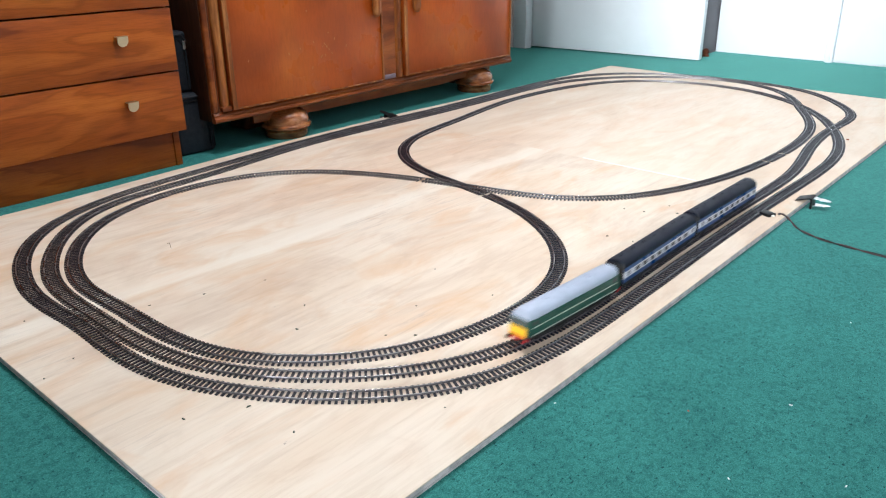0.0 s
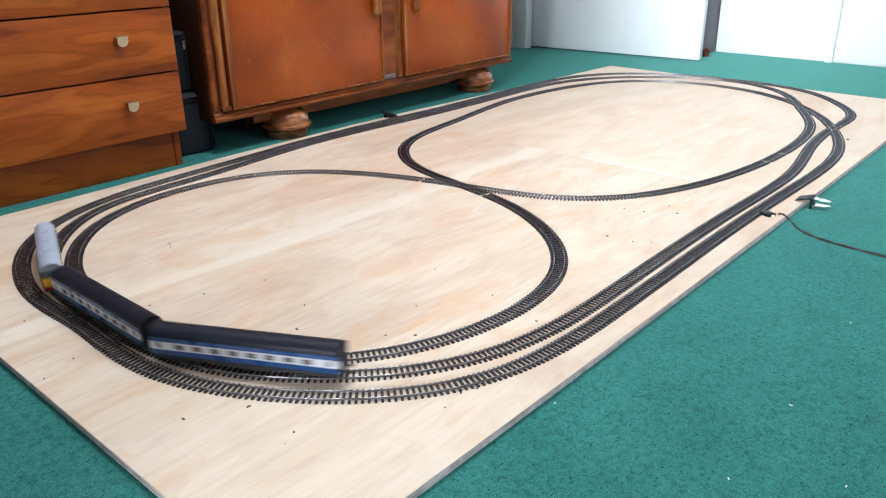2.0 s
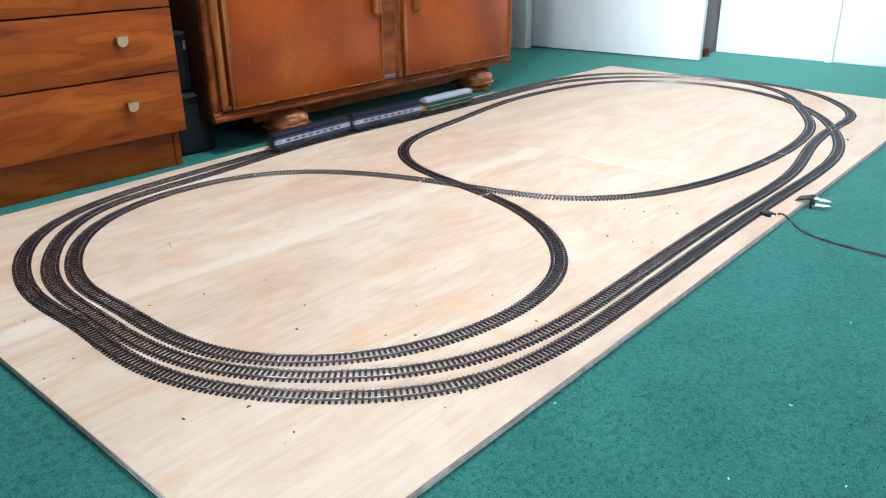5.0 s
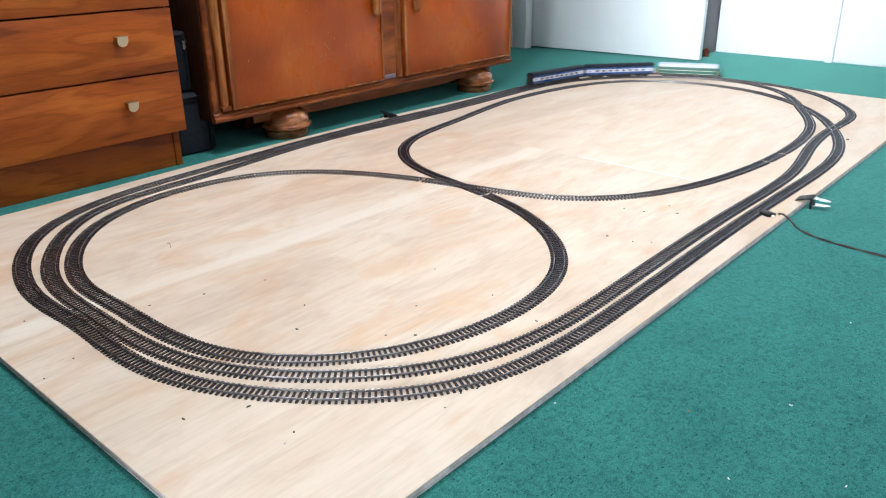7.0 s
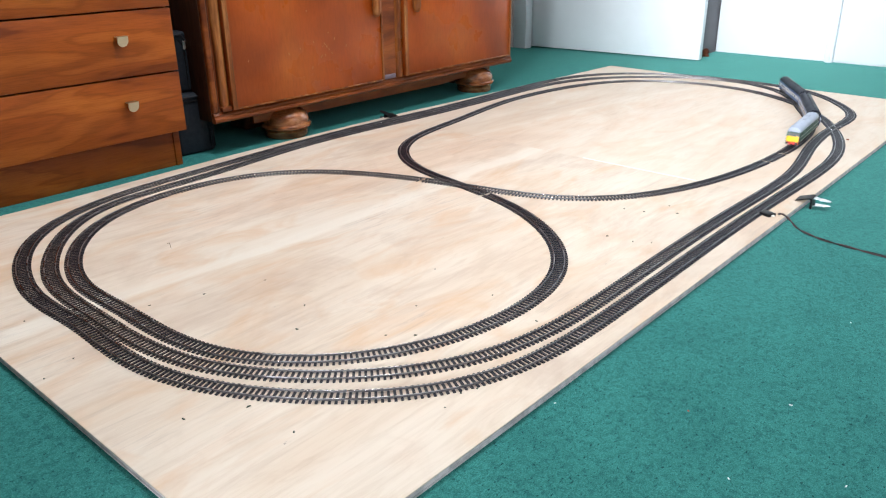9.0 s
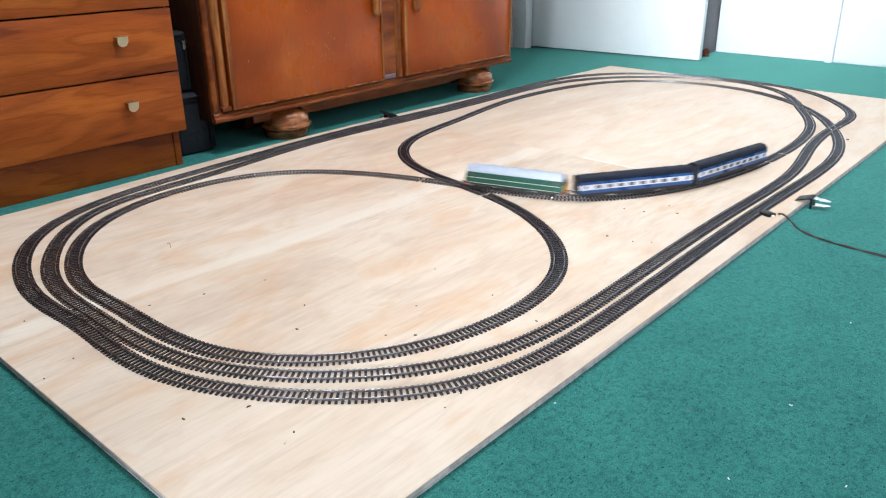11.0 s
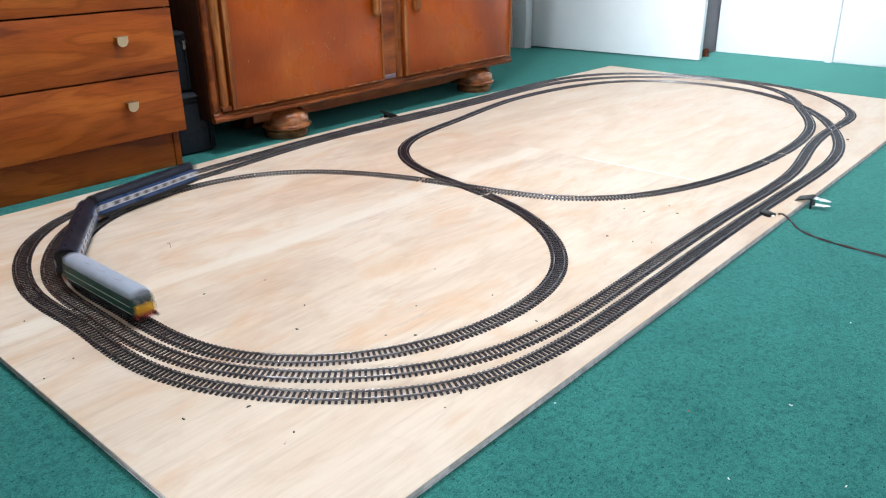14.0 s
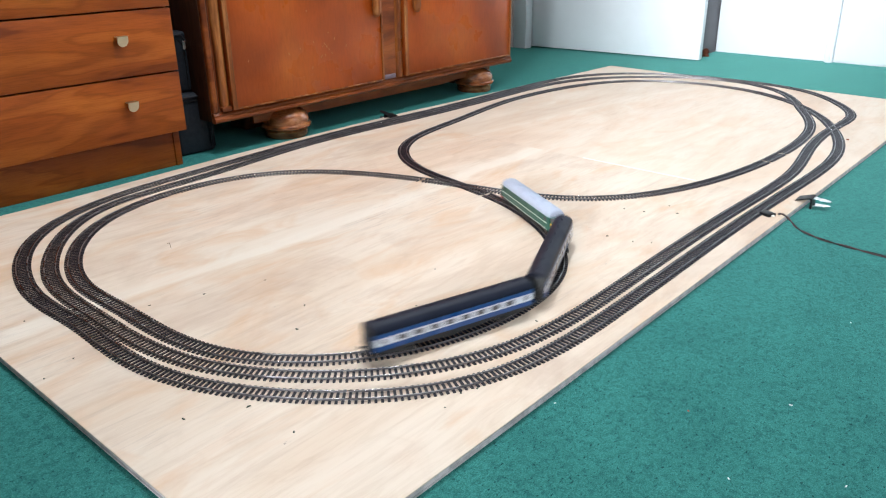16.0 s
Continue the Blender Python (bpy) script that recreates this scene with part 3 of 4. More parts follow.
# ---- the line ----
def spline_route():
    ctrl = np.array(COURSE_ONE + COURSE_TWO)
    n, fine = len(ctrl), 60
    u = np.arange(n * fine) / fine
    i = np.floor(u).astype(int)
    f = (u - i)[:, None]
    w = ((1 - f) ** 3 / 6, (3 * f ** 3 - 6 * f ** 2 + 4) / 6, (-3 * f ** 3 + 3 * f ** 2 + 3 * f + 1) / 6, f ** 3 / 6)
    xy = sum(w[k] * ctrl[(i + k - 1) % n] for k in range(4))
    xy = np.vstack([xy, xy[:1]])
    s = np.concatenate([[0], np.cumsum(np.linalg.norm(np.diff(xy, axis=0), axis=1))])
    return s, xy


ROUTE_S, ROUTE_XY = spline_route()
ROUTE_LONG = float(ROUTE_S[-1])
RAIL_TOP = BOARD_TOP + 0.0043
GAUGE = 0.0165


def at_route(s):
    """Place and heading on the line, s metres from its start."""
    def p(q):
        q = q % ROUTE_LONG
        return np.array((np.interp(q, ROUTE_S, ROUTE_XY[:, 0]), np.interp(q, ROUTE_S, ROUTE_XY[:, 1])))
    d = p(s + 0.004) - p(s - 0.004)
    x, y = p(s)
    return float(x), float(y), math.atan2(d[1], d[0])


def lift(s):
    """The crossing tracks pass a hair above the tracks that they cross."""
    return 0.0005 if 8.6 < s % ROUTE_LONG < 15.0 else 0.0


def sleeper_mesh(full):
    bm = a_box(-0.0018, 0.0018, -0.0149, 0.0149, 0, 0.0015)
    if full:
        for y in (-0.0083, 0.0083):
            box(bm, -0.0011, 0.0011, y - 0.0022, y + 0.0022, 0.0013, 0.0021)
    return bm


HEAD_TURN = [radians(a) for a in (0, 30, 60, 90, 120, 150, 180)]
RAIL_PROFILE = ([(-0.0011, 0.0014), (0.0011, 0.0014), (0.0010, 0.0019), (0.0004, 0.0022), (0.0004, 0.0032)]
                + [(0.00075 * math.cos(a), 0.0037 + 0.0006 * math.sin(a)) for a in HEAD_TURN] + [(-0.0004, 0.0032), (-0.0004, 0.0022), (-0.0010, 0.0019)])


def rail_sweep(s0, s1, side):
    n = max(2, int((s1 - s0) / 0.012))
    verts, faces, heads, k = [], [], [], len(RAIL_PROFILE)
    for i in range(n + 1):
        s = s0 + (s1 - s0) * i / n
        x, y, h = at_route(s)
        nx, ny = -math.sin(h), math.cos(h)
        off = side * (GAUGE / 2 + 0.0005)
        for a, z in RAIL_PROFILE:
            verts.append((x + nx * (off + a), y + ny * (off + a), BOARD_TOP + z + lift(s)))
    for i in range(n):
        for j in range(k):
            a, b = i * k + j, i * k + (j + 1) % k
            faces.append((a, b, b + k, a + k))
            heads.append(5 <= j < 11)
    faces += [tuple(reversed(range(k))), tuple(range(n * k, n * k + k))]
    heads += [False, False]
    me = bpy.data.meshes.new("rail")
    me.from_pydata(verts, [], faces)
    me.materials.append(RAIL)
    me.materials.append(RAIL_HEAD)
    me.polygons.foreach_set("material_index", [int(q) for q in heads])
    me.polygons.foreach_set("use_smooth", heads)
    bm = bmesh.new()
    bm.from_mesh(me)
    bmesh.ops.recalc_face_normals(bm, faces=bm.faces[:])
    bm.to_mesh(me)
    bm.free()
    return me


# where lengths of the line meet; the first four joints show bare board between their end sleepers
JOINTS = ((1.588, 0.169), (1.682, 0.159), (0.957, 0.718), (0.952, 0.534), (0.180, 0.536), (0.271, 0.218), (0.236, 0.179), (0.384, 0.086), (0.147, 0.322), (0.169, 0.369), (1.36, 0.21))


def joint_ways():
    """How far along the line its lengths are joined."""
    ways = []
    for x, y in JOINTS:
        d = np.hypot(ROUTE_XY[:-1, 0] - x, ROUTE_XY[:-1, 1] - y)
        ways.append((float(ROUTE_S[int(np.argmin(d))]), len(ways) < 4))
    ways.sort()
    full, longest = [], 0.62
    for (a, bare), (b, _) in zip(ways, ways[1:] + [(ways[0][0] + ROUTE_LONG, False)]):
        n = max(1, math.ceil((b - a) / longest))
        full += [(a + (b - a) * i / n, bare and i == 0) for i in range(n)]
    return full


def track():
    cuts = joint_ways()
    near = {m: mesh_of("sleeper", sleeper_mesh(True), m, False) for m in (SLEEPER, SLEEPER_BROWN)}
    far = sleeper_mesh(False)
    far.verts.ensure_lookup_table()
    block = [v.co.copy() for v in far.verts]
    block_faces = [[v.index for v in f.verts] for f in far.faces]
    far.free()
    for k, (s0, bare) in enumerate(cuts):
        s1, bare_end = cuts[k + 1] if k + 1 < len(cuts) else (cuts[0][0] + ROUTE_LONG, cuts[0][1])
        x, y, h = at_route((s0 + s1) / 2)
        brown = x < 0.30 and 0.5 < y < 1.0 and 2.0 < (s0 + s1) / 2 < 3.2
        t = thing("track_length", pose(0, 0, 0), "model track with metal rails on faded brown sleepers" if brown else "model railway track, metal rails on dark plastic sleepers", "model track", "lengths of the line")
        for side in (-1, 1):
            r = new("rail", rail_sweep(s0 + 0.0003, s1 - 0.0003, side))
            r.parent = t
            jx, jy, jh = at_route(s0)
            m = pose(jx, jy, BOARD_TOP + lift(s0), 0, 0, math.degrees(jh)) @ Matrix.Translation((0, side * (GAUGE / 2 + 0.0005), 0))
            bm = a_box(-0.005, 0.005, -0.0014, 0.0014, 0.0016, 0.0030)
            bm.transform(m)
            part("rail_joiner", bm, STEEL, t, "metal joiner")
        verts, faces = [], []
        a, b = s0 + (0.0035 if bare else 0.0), s1 - (0.0035 if bare_end else 0.0)
        per = round((b - a) / 0.0078)
        for i in range(per):
            s = a + (i + 0.5) * (b - a) / per
            x, y, h = at_route(s)
            m = pose(x, y, BOARD_TOP + lift(s) * 0.6, 0, 0, math.degrees(h))
            if x < 1.25:
                o = new("sleeper", near[SLEEPER_BROWN if brown else SLEEPER])
                o.parent, o.matrix_basis = t, m
            else:
                base = len(verts)
                verts += [tuple(m @ c) for c in block]
                faces += [tuple(base + q for q in f) for f in block_faces]
        if verts:
            me = bpy.data.meshes.new("sleeper_run")
            me.from_pydata(verts, [], faces)
            me.materials.append(SLEEPER)
            o = new("sleeper_run", me)
            o.parent = t
            tagged(o, kind="stuff")


# ---- the train ----


def loft(bm, sections):
    rings = [[bm.verts.new(p) for p in s] for s in sections]
    for a, b in zip(rings, rings[1:]):
        for i in range(len(a)):
            j = (i + 1) % len(a)
            bm.faces.new((a[i], a[j], b[j], b[i]))
    bm.faces.new(rings[0])
    bm.faces.new(rings[-1])
    bmesh.ops.recalc_face_normals(bm, faces=bm.faces[:])
    return bm


def wheelset(x, parent, radius):
    bm = bmesh.new()
    for y in (-0.0078, 0.0078):
        cylinder(bm, radius, 0.0022, pose(x, y, radius, 90, 0, 0), 18)
        cylinder(bm, radius + 0.0008, 0.0007, pose(x, y * 0.83, radius, 90, 0, 0), 18)
    cylinder(bm, 0.001, 0.02, pose(x, 0, radius, 90, 0, 0), 8)
    part("wheelset", bm, WHEEL_METAL, parent)


def bogie(parent, x, axles, radius):
    b = part("bogie", a_box(-0.012, 0.012, -0.006, 0.006, 0.006, 0.011), UNDER_BLACK, parent, "black bogie with metal wheels")
    b.matrix_basis = pose(x, 0, 0)
    half = max(axles) + 0.008
    for y in (-0.0135, 0.0135):
        bm = bmesh.new()
        prism(bm, [(-half, 0.0085), (-half, 0.0055), (-half + 0.006, 0.003), (-0.006, 0.0045), (0.006, 0.0045), (half - 0.006, 0.003), (half, 0.0055), (half, 0.0085)], "y", y - 0.0012, y + 0.0012)
        for a in axles:
            box(bm, a - 0.0028, a + 0.0028, y - 0.002, y + 0.002, 0.0045, 0.0095, bevel=0.0006)
        part("side_frame", bm, UNDER_BLACK, b)
    for a in axles:
        wheelset(a, b, radius)
    return b


def buffers(parent, x, way, z=0.0125):
    for y in (-0.0115, 0.0115):
        bm = bmesh.new()
        cylinder(bm, 0.0013, 0.006, pose(x + way * 0.003, y, z, 0, 90, 0), 10)
        cylinder(bm, 0.0031, 0.001, pose(x + way * 0.0062, y, z, 0, 90, 0), 14)
        part("buffer", bm, UNDER_BLACK, parent)
    bm = a_box(min(x, x + way * 0.012), max(x, x + way * 0.012), -0.0022, 0.0022, 0.0075, 0.0095, bevel=0.0005)
    part("coupling", bm, UNDER_BLACK, parent)


def locomotive():
    t = thing("locomotive", pose(0, 0, RAIL_TOP), "green model diesel locomotive, grey roof and yellow ends", "model locomotive", "the train")
    half, wide, low, eave = 0.1105, 0.0172, 0.0140, 0.0385

    def rake(z):
        return 0.0 if z < 0.029 else (z - 0.029) * 0.38

    def section(x, zs):
        way = 1 if x > 0 else -1
        return [(x - way * rake(z) if abs(x) > half - 0.001 else x, y, z) for y, z in zs]
    side = [(-wide + 0.0008, low), (-wide, 0.024), (-wide + 0.0004, eave), (wide - 0.0004, eave), (wide, 0.024), (wide - 0.0008, low)]
    narrow = [(y * 0.93, z) for y, z in side]
    part("body", loft(bmesh.new(), [section(-half, narrow), section(-half + 0.009, side), section(half - 0.009, side), section(half, narrow)]), LOCO_GREEN, t)
    arc = [((wide - 0.0006) * math.cos(a), eave + 0.0004 + 0.0135 * math.sin(a) ** 0.85) for a in np.linspace(0.0, math.pi, 17)]
    inner = [(y * 0.9, eave + 0.0004 + (z - eave) * 0.82) for y, z in arc]
    e = half - rake(eave) - 0.0006
    part("roof", loft(bmesh.new(), [[(-e, y, z) for y, z in inner], [(-e + 0.010, y, z) for y, z in arc], [(e - 0.010, y, z) for y, z in arc], [(e, y, z) for y, z in inner]]), LOCO_ROOF, t, "light grey roof")
    for x in (-0.045, 0.0, 0.05):
        part("roof_fan", cylinder(bmesh.new(), 0.0065, 0.0012, pose(x, 0, eave + 0.0140), 20), LOCO_ROOF, t)
    for sgn in (-1, 1):
        for z0, z1 in ((0.0264, 0.0275), (0.0152, 0.0161)):
            part("stripe", a_box(-half + 0.010, half - 0.010, sgn * (wide + 0.0001) - 0.0003, sgn * (wide + 0.0001) + 0.0003, z0, z1), LOCO_LINE, t, "pale painted line")
        for x in (-half + 0.016, half - 0.016):
            part("cab_window", a_box(x - 0.004, x + 0.004, sgn * wide - 0.0004, sgn * wide + 0.0004, 0.0305, 0.0365, bevel=0.0003), GLAZING, t)
        for x in (-0.06, -0.03, 0.0, 0.03, 0.06):
            part("grille", a_box(x - 0.010, x + 0.010, sgn * wide - 0.0003, sgn * wide + 0.0003, 0.0295, 0.0365), LOCO_GREEN, t)
        way = sgn
        x = way * half
        part("nose_panel", a_box(min(x, x + way * 0.0012), max(x, x + way * 0.0012), -0.0145, 0.0145, 0.0150, 0.0288, bevel=0.0005), YELLOW, t, "yellow warning panel")
        part("buffer_beam", a_box(min(x - way * 0.002, x + way * 0.0016), max(x - way * 0.002, x + way * 0.0016), -0.0155, 0.0155, 0.0082, 0.0148, bevel=0.0004), RED, t, "red buffer beam")
        for y in (-0.0095, 0.0, 0.0095):
            bm = a_box(-0.0004, 0.0004, y - 0.004, y + 0.004, -0.0036, 0.0036, bevel=0.0003)
            bm.transform(pose(x - way * rake(0.0340), 0, 0.0340, 0, -way * math.degrees(math.atan(0.38)), 0))
            part("windscreen", bm, GLAZING, t)
        buffers(t, x + way * 0.0016, way)
    part("underframe", a_box(-half + 0.004, half - 0.004, -0.0150, 0.0150, 0.0105, 0.0139), UNDER_BLACK, t)
    part("fuel_tank", a_box(-0.026, 0.026, -0.0145, 0.0145, 0.003, 0.0104, bevel=0.001), UNDER_BLACK, t)
    return t, [bogie(t, x, (-0.026, 0.0, 0.026), 0.0066) for x in (LOCO_PIVOT, -LOCO_PIVOT)]


def coach(label):
    t = thing("passenger_coach", pose(0, 0, RAIL_TOP), label, "model coach", "the train")
    half, wide, low, eave = 0.1305, 0.0176, 0.0145, 0.0385
    bands = (("lower_body", low, 0.0220, COACH_BLUE, "blue lower side"), ("window_band", 0.0222, 0.0328, COACH_GREY, "pale grey window band"), ("upper_body", 0.0330, eave, COACH_BLUE, ""))

    def bulge(z):
        return wide - 0.0010 * ((z - 0.024) / 0.0145) ** 2
    for name, z0, z1, mat, lab in bands:
        zs = np.linspace(z0, z1, 4)
        outline = [(-bulge(z), z) for z in zs] + [(bulge(z), z) for z in reversed(zs)]
        part(name, prism(bmesh.new(), outline, "x", -half, half), mat, t, lab)
    arc = [((wide - 0.0011) * math.cos(a), eave + 0.0002 + 0.0125 * math.sin(a) ** 0.9) for a in np.linspace(0, math.pi, 17)]
    part("roof", prism(bmesh.new(), arc, "x", -half - 0.0003, half + 0.0003), COACH_ROOF, t, "dark grey ribbed roof")
    for x in np.linspace(-0.11, 0.11, 7):
        part("roof_vent", a_box(x - 0.003, x + 0.003, -0.002, 0.002, eave + 0.0115, eave + 0.0142, bevel=0.0006), COACH_ROOF, t)
    for sgn in (-1, 1):
        for i in range(8):
            x = (i - 3.5) * 0.0252
            y = sgn * (wide - 0.0001)
            part("window", a_box(x - 0.0076, x + 0.0076, y - 0.0004, y + 0.0004, 0.0240, 0.0311, bevel=0.0004, segments=1), GLAZING, t)
        for x in (-0.1178, 0.1178):
            y = sgn * (wide - 0.0001)
            d = part("door", a_box(x - 0.0055, x + 0.0055, y - 0.0002, y + 0.0003, 0.0150, 0.0216), COACH_BLUE, t)
            part("door_window", a_box(x - 0.003, x + 0.003, y - 0.0002, y + 0.0005, 0.0250, 0.0315), GLAZING, d)
        x = sgn * half
        part("end_panel", a_box(min(x, x + sgn * 0.0008), max(x, x + sgn * 0.0008), -wide + 0.002, wide - 0.002, low + 0.0005, eave + 0.006, bevel=0.0003), UNDER_BLACK, t, "black end")
        part("gangway", a_box(min(x, x + sgn * 0.004), max(x, x + sgn * 0.004), -0.0055, 0.0055, 0.0115, 0.0385, bevel=0.0008), UNDER_BLACK, t)
        buffers(t, x + sgn * 0.0008, sgn, 0.0115)
    part("underframe", a_box(-half + 0.003, half - 0.003, -0.0160, 0.0160, 0.0086, 0.0144), UNDER_BLACK, t)
    part("truss", prism(bmesh.new(), [(-0.055, 0.0085), (-0.040, 0.0040), (0.040, 0.0040), (0.055, 0.0085)], "y", -0.0125, 0.0125), UNDER_BLACK, t)
    part("battery_box", a_box(-0.024, 0.004, -0.0145, 0.0145, 0.0030, 0.0084, bevel=0.0006), UNDER_BLACK, t)
    return t, [bogie(t, x, (-0.0165, 0.0165), 0.0062) for x in (COACH_PIVOT, -COACH_PIVOT)]


LOCO_PIVOT, COACH_PIVOT = 0.060, 0.0885

# ---- small things ----


def foldback_clip(m, label, arms, tilts):
    """A black spring clip over the board's edge, its two steel arms lying outwards; local y points away from the board."""
    c = thing("foldback_clip", m, label, "binder clip", "clips at the seam")
    bm = bmesh.new()
    prism(bm, [(-0.020, 0.0132), (-0.018, 0.0152), (0.008, 0.0232), (0.013, 0.0222), (0.014, 0.0010), (0.011, 0.0004), (0.0095, 0.0012), (0.0095, 0.0190), (0.006, 0.0200), (-0.017, 0.0131)], "x", -0.016, 0.016)
    part("spring_body", bm, BLACK_CLIP, c)
    for z, tilt, name in ((0.0205, tilts[0], "upper_arm"), (0.0060, tilts[1], "lower_arm")):
        bm = bmesh.new()
        prism(bm, [(-0.010, 0.0), (0.010, 0.0), (0.0075, 0.024), (0.0045, 0.032), (0.0, 0.0345), (-0.0045, 0.032), (-0.0075, 0.024)], "z", -0.0007, 0.0007)
        bm.transform(pose(0, 0.012, z, tilt, 0, 0))
        part(name, bm, arms, c, "bright steel arm" if arms == STEEL else "black wire arm")


def power_lead():
    c = thing("track_connector", pose(1.214, 0.030, BOARD_TOP, 0, 0, -25), "black plastic power clip pushed under the rails", "power clip")
    part("housing", a_box(-0.010, 0.010, -0.012, 0.012, 0.0, 0.0060, bevel=0.0012), BLACK_CLIP, c)
    part("tongue", a_box(-0.007, 0.007, 0.0122, 0.022, 0.0, 0.0016), BLACK_CLIP, c)
    part("terminal", a_box(-0.003, 0.003, -0.016, -0.0122, 0.0015, 0.0045, bevel=0.0006), SPECK_WHITE, c, "white terminal")
    lead = thing("power_lead", pose(0, 0, 0), "thin brown and black twin wire trailing over the carpet", "wire")
    knots = [Vector(p) for p in ((1.220, 0.012, 0.017), (1.212, 0.000, 0.021), (1.200, -0.016, 0.018), (1.190, -0.040, 0.006), (1.176, -0.080, 0.0028), (1.166, -0.130, 0.0028), (1.160, -0.198, 0.0028), (1.150, -0.30, 0.0028), (1.10, -0.45, 0.0028), (1.02, -0.62, 0.0028))]
    for name, mat, off in (("brown_core", WIRE_BROWN, 0), ("black_core", WIRE_BLACK, 1)):
        pts = []
        for i in range(len(knots) - 1):
            a, b, c2, d = knots[max(i - 1, 0)], knots[i], knots[i + 1], knots[min(i + 2, len(knots) - 1)]
            for k in range(8):
                u = k / 8
                pts.append(0.5 * ((2 * b) + (c2 - a) * u + (2 * a - 5 * b + 4 * c2 - d) * u * u + (3 * b - a - 3 * c2 + d) * u ** 3))
        pts = [p + Vector((0.0012 * math.cos(i * 0.5 + off * math.pi), 0.0, 0.0012 * math.sin(i * 0.5 + off * math.pi))) for i, p in enumerate(pts)]
        part(name, tube(bmesh.new(), pts, 0.0011, 7), mat, lead)


def crumb(name, x, y, z, size, mat, label, seed):
    bm = bmesh.new()
    bmesh.ops.create_icosphere(bm, subdivisions=1, radius=1)
    rnd = random.Random(seed)
    turn = rnd.uniform(0, 3)
    for v in bm.verts:
        v.co *= 1 + 0.3 * rnd.uniform(-1, 1)
        v.co = Vector((v.co.x * size, v.co.y * size * 0.5, max(v.co.z, -0.5) * size * 0.3 + size * 0.15))
    bm.transform(pose(x, y, z, 0, 0, math.degrees(turn)))
    ob = new(name, mesh_of(name, bm, mat))
    tagged(ob, label, "debris", "crumbs")


def debris():
    chips = [(0.384, 0.54, 1.8), (0.596, 0.356, 1.8), (0.289, 0.571, 2.2), (0.367, 0.418, 2.4), (0.476, 0.286, 2.4), (0.311, 0.367, 2.6), (0.409, 0.224, 2.6),
             (0.58, 0.221, 2.6), (0.063, 0.531, 2.2), (0.015, 0.509, 2.2), (0.085, 0.293, 2.4), (0.064, 0.694, 2.2), (0.554, 0.119, 2.4), (0.339, 0.081, 2.4), (0.36, 0.072, 2.2), (0.15, 0.256, 2.6), (1.067, 0.264, 2.6), (1.077, 0.225, 2.6),
             (1.141, 0.202, 3.0), (1.110, 0.170, 3.0), (0.914, 0.213, 2.8), (0.920, 0.164, 2.4), (0.936, 0.135, 2.4), (0.212, 0.600, 2.2), (0.303, 0.075, 1.8), (0.154, 0.174, 2.0), (0.382, 0.256, 1.8)]
    for i, (x, y, r) in enumerate(chips):
        crumb("wood_crumb", x, y, BOARD_TOP, r / 850, SPECK_DARK, "tiny dark crumb on the plywood", i)
    sp = thing("wood_splinter", pose(0.366, 0.806, BOARD_TOP), "thin curled brown splinter on the plywood", "splinter")
    part("fibre", tube(bmesh.new(), [(-0.004, 0.002, 0.0012), (0.000, 0.001, 0.0016), (-0.001, -0.003, 0.0015), (-0.006, -0.013, 0.0010), (-0.010, -0.022, 0.0007)], 0.0005, 6), SPECK_SPLINT, sp)
    crumb("wood_crumb", 1.925, 0.083, BOARD_TOP, 0.008, SPECK_RED, "small rust-brown crumb on the plywood", 31)
    for i, (x, y, mat, lab) in enumerate(((0.502, -0.141, SPECK_RED, "small rust-brown crumb on the carpet"), (0.413, -0.228, SPECK_WHITE, "bit of white lint on the carpet"), (0.481, -0.325, SPECK_WHITE, "bit of white lint on the carpet"),
                                          (0.594, -0.23, SPECK_WHITE, "bit of white lint on the carpet"), (0.411, -0.010, SPECK_WHITE, "bit of white lint on the carpet"), (0.867, -0.222, SPECK_WHITE, "bit of white lint on the carpet"), (0.19, -0.135, SPECK_RED, "small brown crumb on the carpet"))):
        crumb("carpet_crumb", x, y, 0.0005, 0.0020, mat, lab, 50 + i)


# ---- build ----
room()
chest_of_drawers()
wardrobe()
bags()
# Fixtures added above the two unseen lamps.
unseen_pendant(0.70, 0.62)
unseen_pendant(1.75, 0.30)
board()
foldback_clip(pose(1.352, 0.0, 0, 0, 0, 184), "black foldback clip with steel arms gripping the board edge", STEEL, (-4, 3))
foldback_clip(pose(1.350, BOARD_WIDE, 0, 0, 0, 0), "black foldback clip gripping the board's far edge", BLACK_CLIP, (10, 4))
power_lead()
debris()
LOCO, LOCO_BOGIES = locomotive()
COACH_A, COACH_A_BOGIES = coach("blue and grey model passenger coach with a dark roof")
COACH_B, COACH_B_BOGIES = coach("blue and grey model coach at the train's tail")
track()

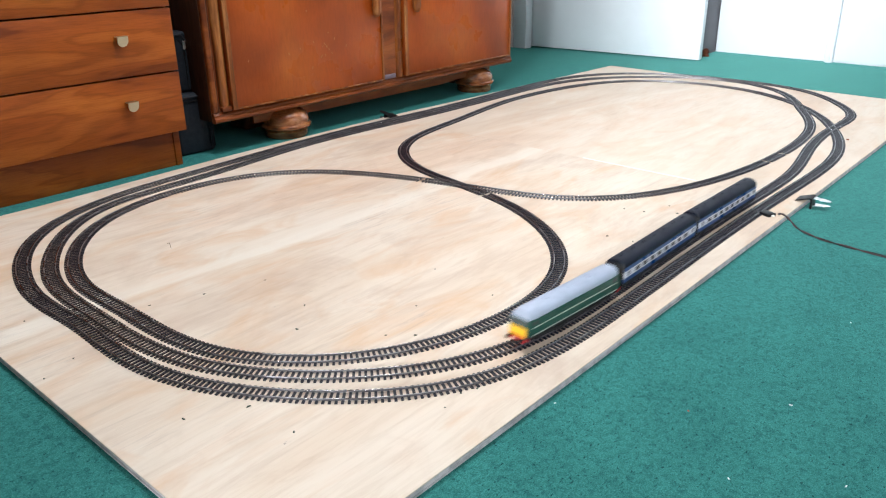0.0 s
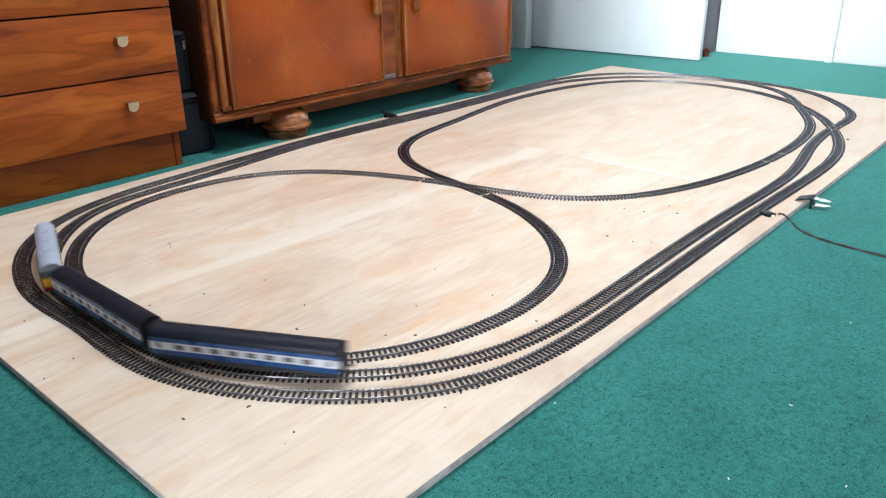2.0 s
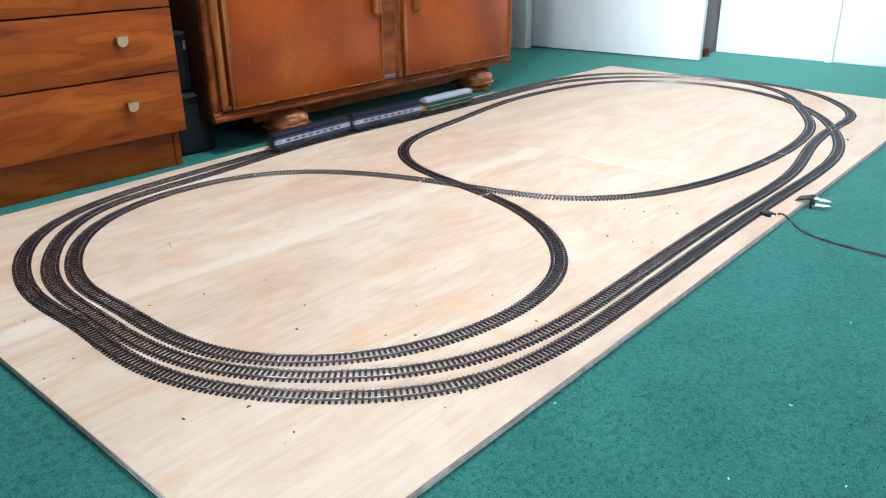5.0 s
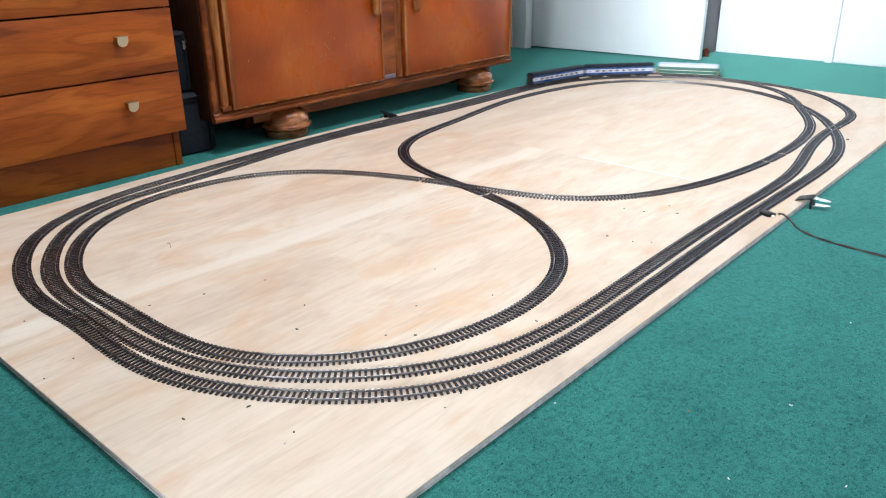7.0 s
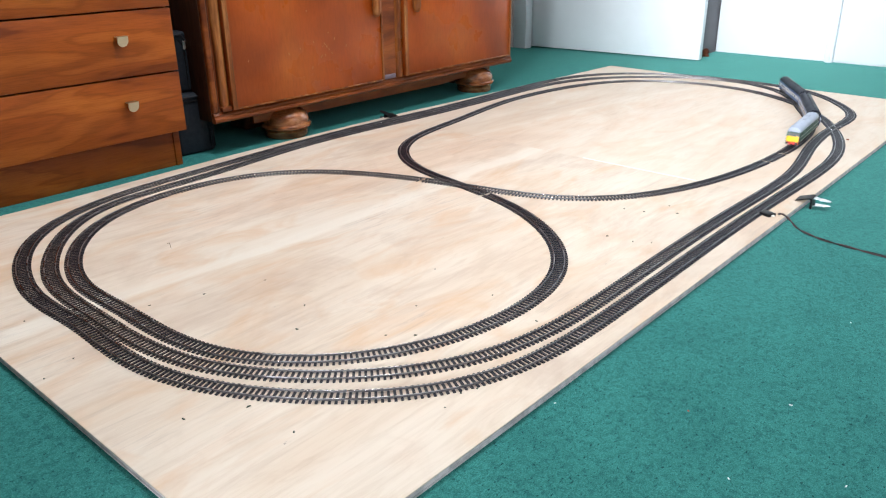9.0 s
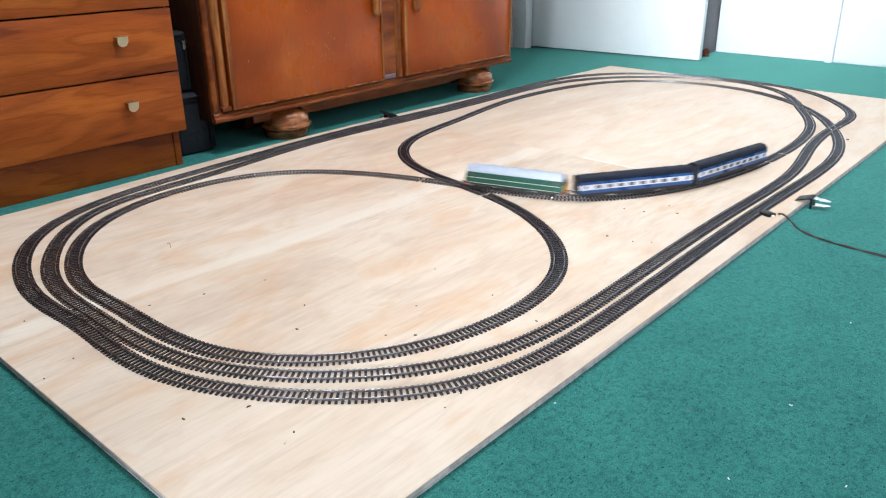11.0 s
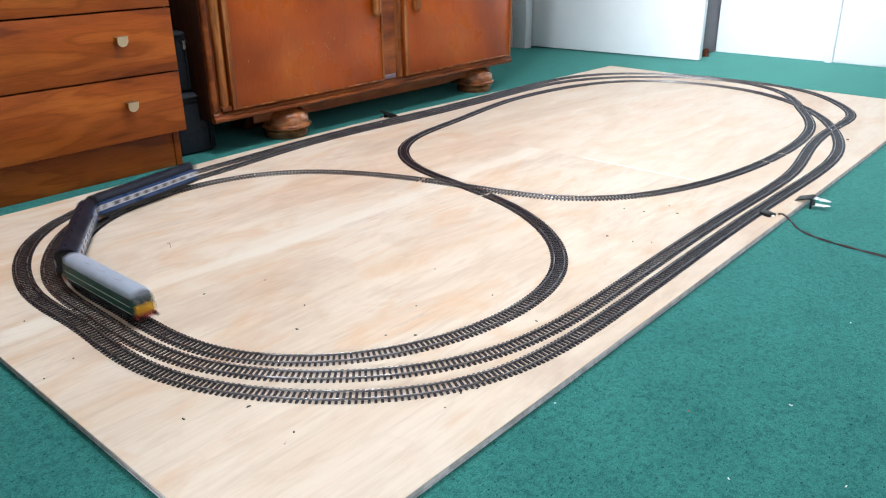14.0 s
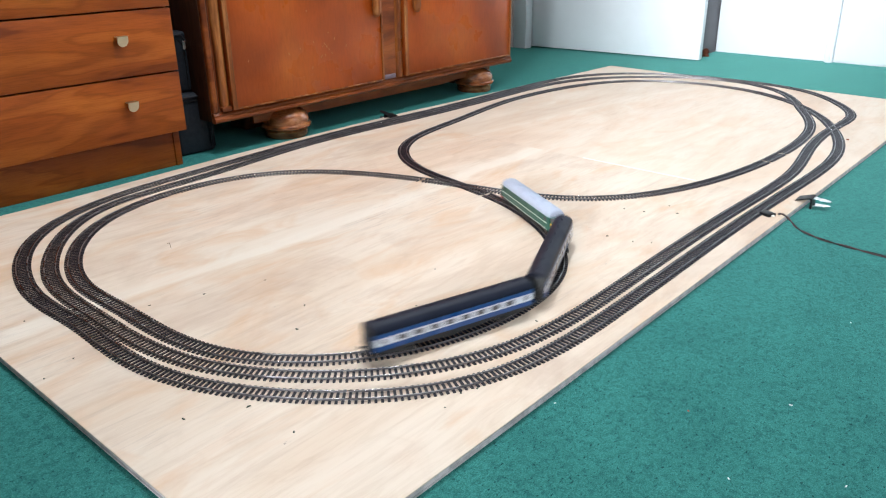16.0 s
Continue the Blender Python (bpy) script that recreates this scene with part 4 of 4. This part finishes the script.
# ---- movement ----
# seconds, and metres run by the middle of the locomotive
RUN = [(0.0, 1.424), (0.5, 1.672), (1.0, 1.934), (1.5, 2.189), (2.0, 2.444), (2.5, 2.656), (3.0, 2.856), (3.5, 3.089), (4.0, 3.361), (6.3, 4.659), (6.5, 4.772), (7.0, 5.051), (7.5, 5.316), (8.0, 5.585),
       (8.5, 5.84), (9.0, 6.116), (9.2, 6.23), (11.3, 7.238), (11.5, 7.33), (12.0, 7.535), (12.5, 7.758), (13.0, 7.995), (13.5, 8.253), (14.0, 8.538), (14.5, 8.82), (15.0, 9.13), (15.5, 9.408), (16.0, 9.675)]


def run_at(t):
    """Smooth way run at t."""
    ts, ss = [r[0] for r in RUN], [r[1] for r in RUN]
    total, weight = 0.0, 0.0
    for k in range(-6, 7):
        q = t + k * 0.06
        w = math.exp(-(k / 3.5) ** 2)
        if q < 0:
            v = ss[0] + q * (ss[1] - ss[0]) / (ts[1] - ts[0])
        elif q > 16:
            v = ss[-1] + (q - 16) * (ss[-1] - ss[-2]) / (ts[-1] - ts[-2])
        else:
            v = float(np.interp(q, ts, ss))
        total, weight = total + w * v, weight + w
    return total / weight


def motions():
    for ob, trucks, behind, pivot in ((LOCO, LOCO_BOGIES, 0.0, LOCO_PIVOT), (COACH_A, COACH_A_BOGIES, 0.259, COACH_PIVOT), (COACH_B, COACH_B_BOGIES, 0.537, COACH_PIVOT)):
        rows, turns = [], ([], [])
        for i in range(161):
            t = i / 10
            s = run_at(t) - behind
            xa, ya, ha = at_route(s + pivot)
            xb, yb, hb = at_route(s - pivot)
            h = math.atan2(ya - yb, xa - xb)
            rows.append((t, pose((xa + xb) / 2, (ya + yb) / 2, RAIL_TOP + 0.0002, 0, 0, math.degrees(h))))
            for k, (x, g) in enumerate(((pivot, ha), (-pivot, hb))):
                bend = (g - h + math.pi) % (2 * math.pi) - math.pi
                turns[k].append((t, pose(x, 0, 0, 0, 0, math.degrees(bend))))
        walk(ob, rows)
        for truck, r in zip(trucks, turns):
            walk(truck, r)


motions()
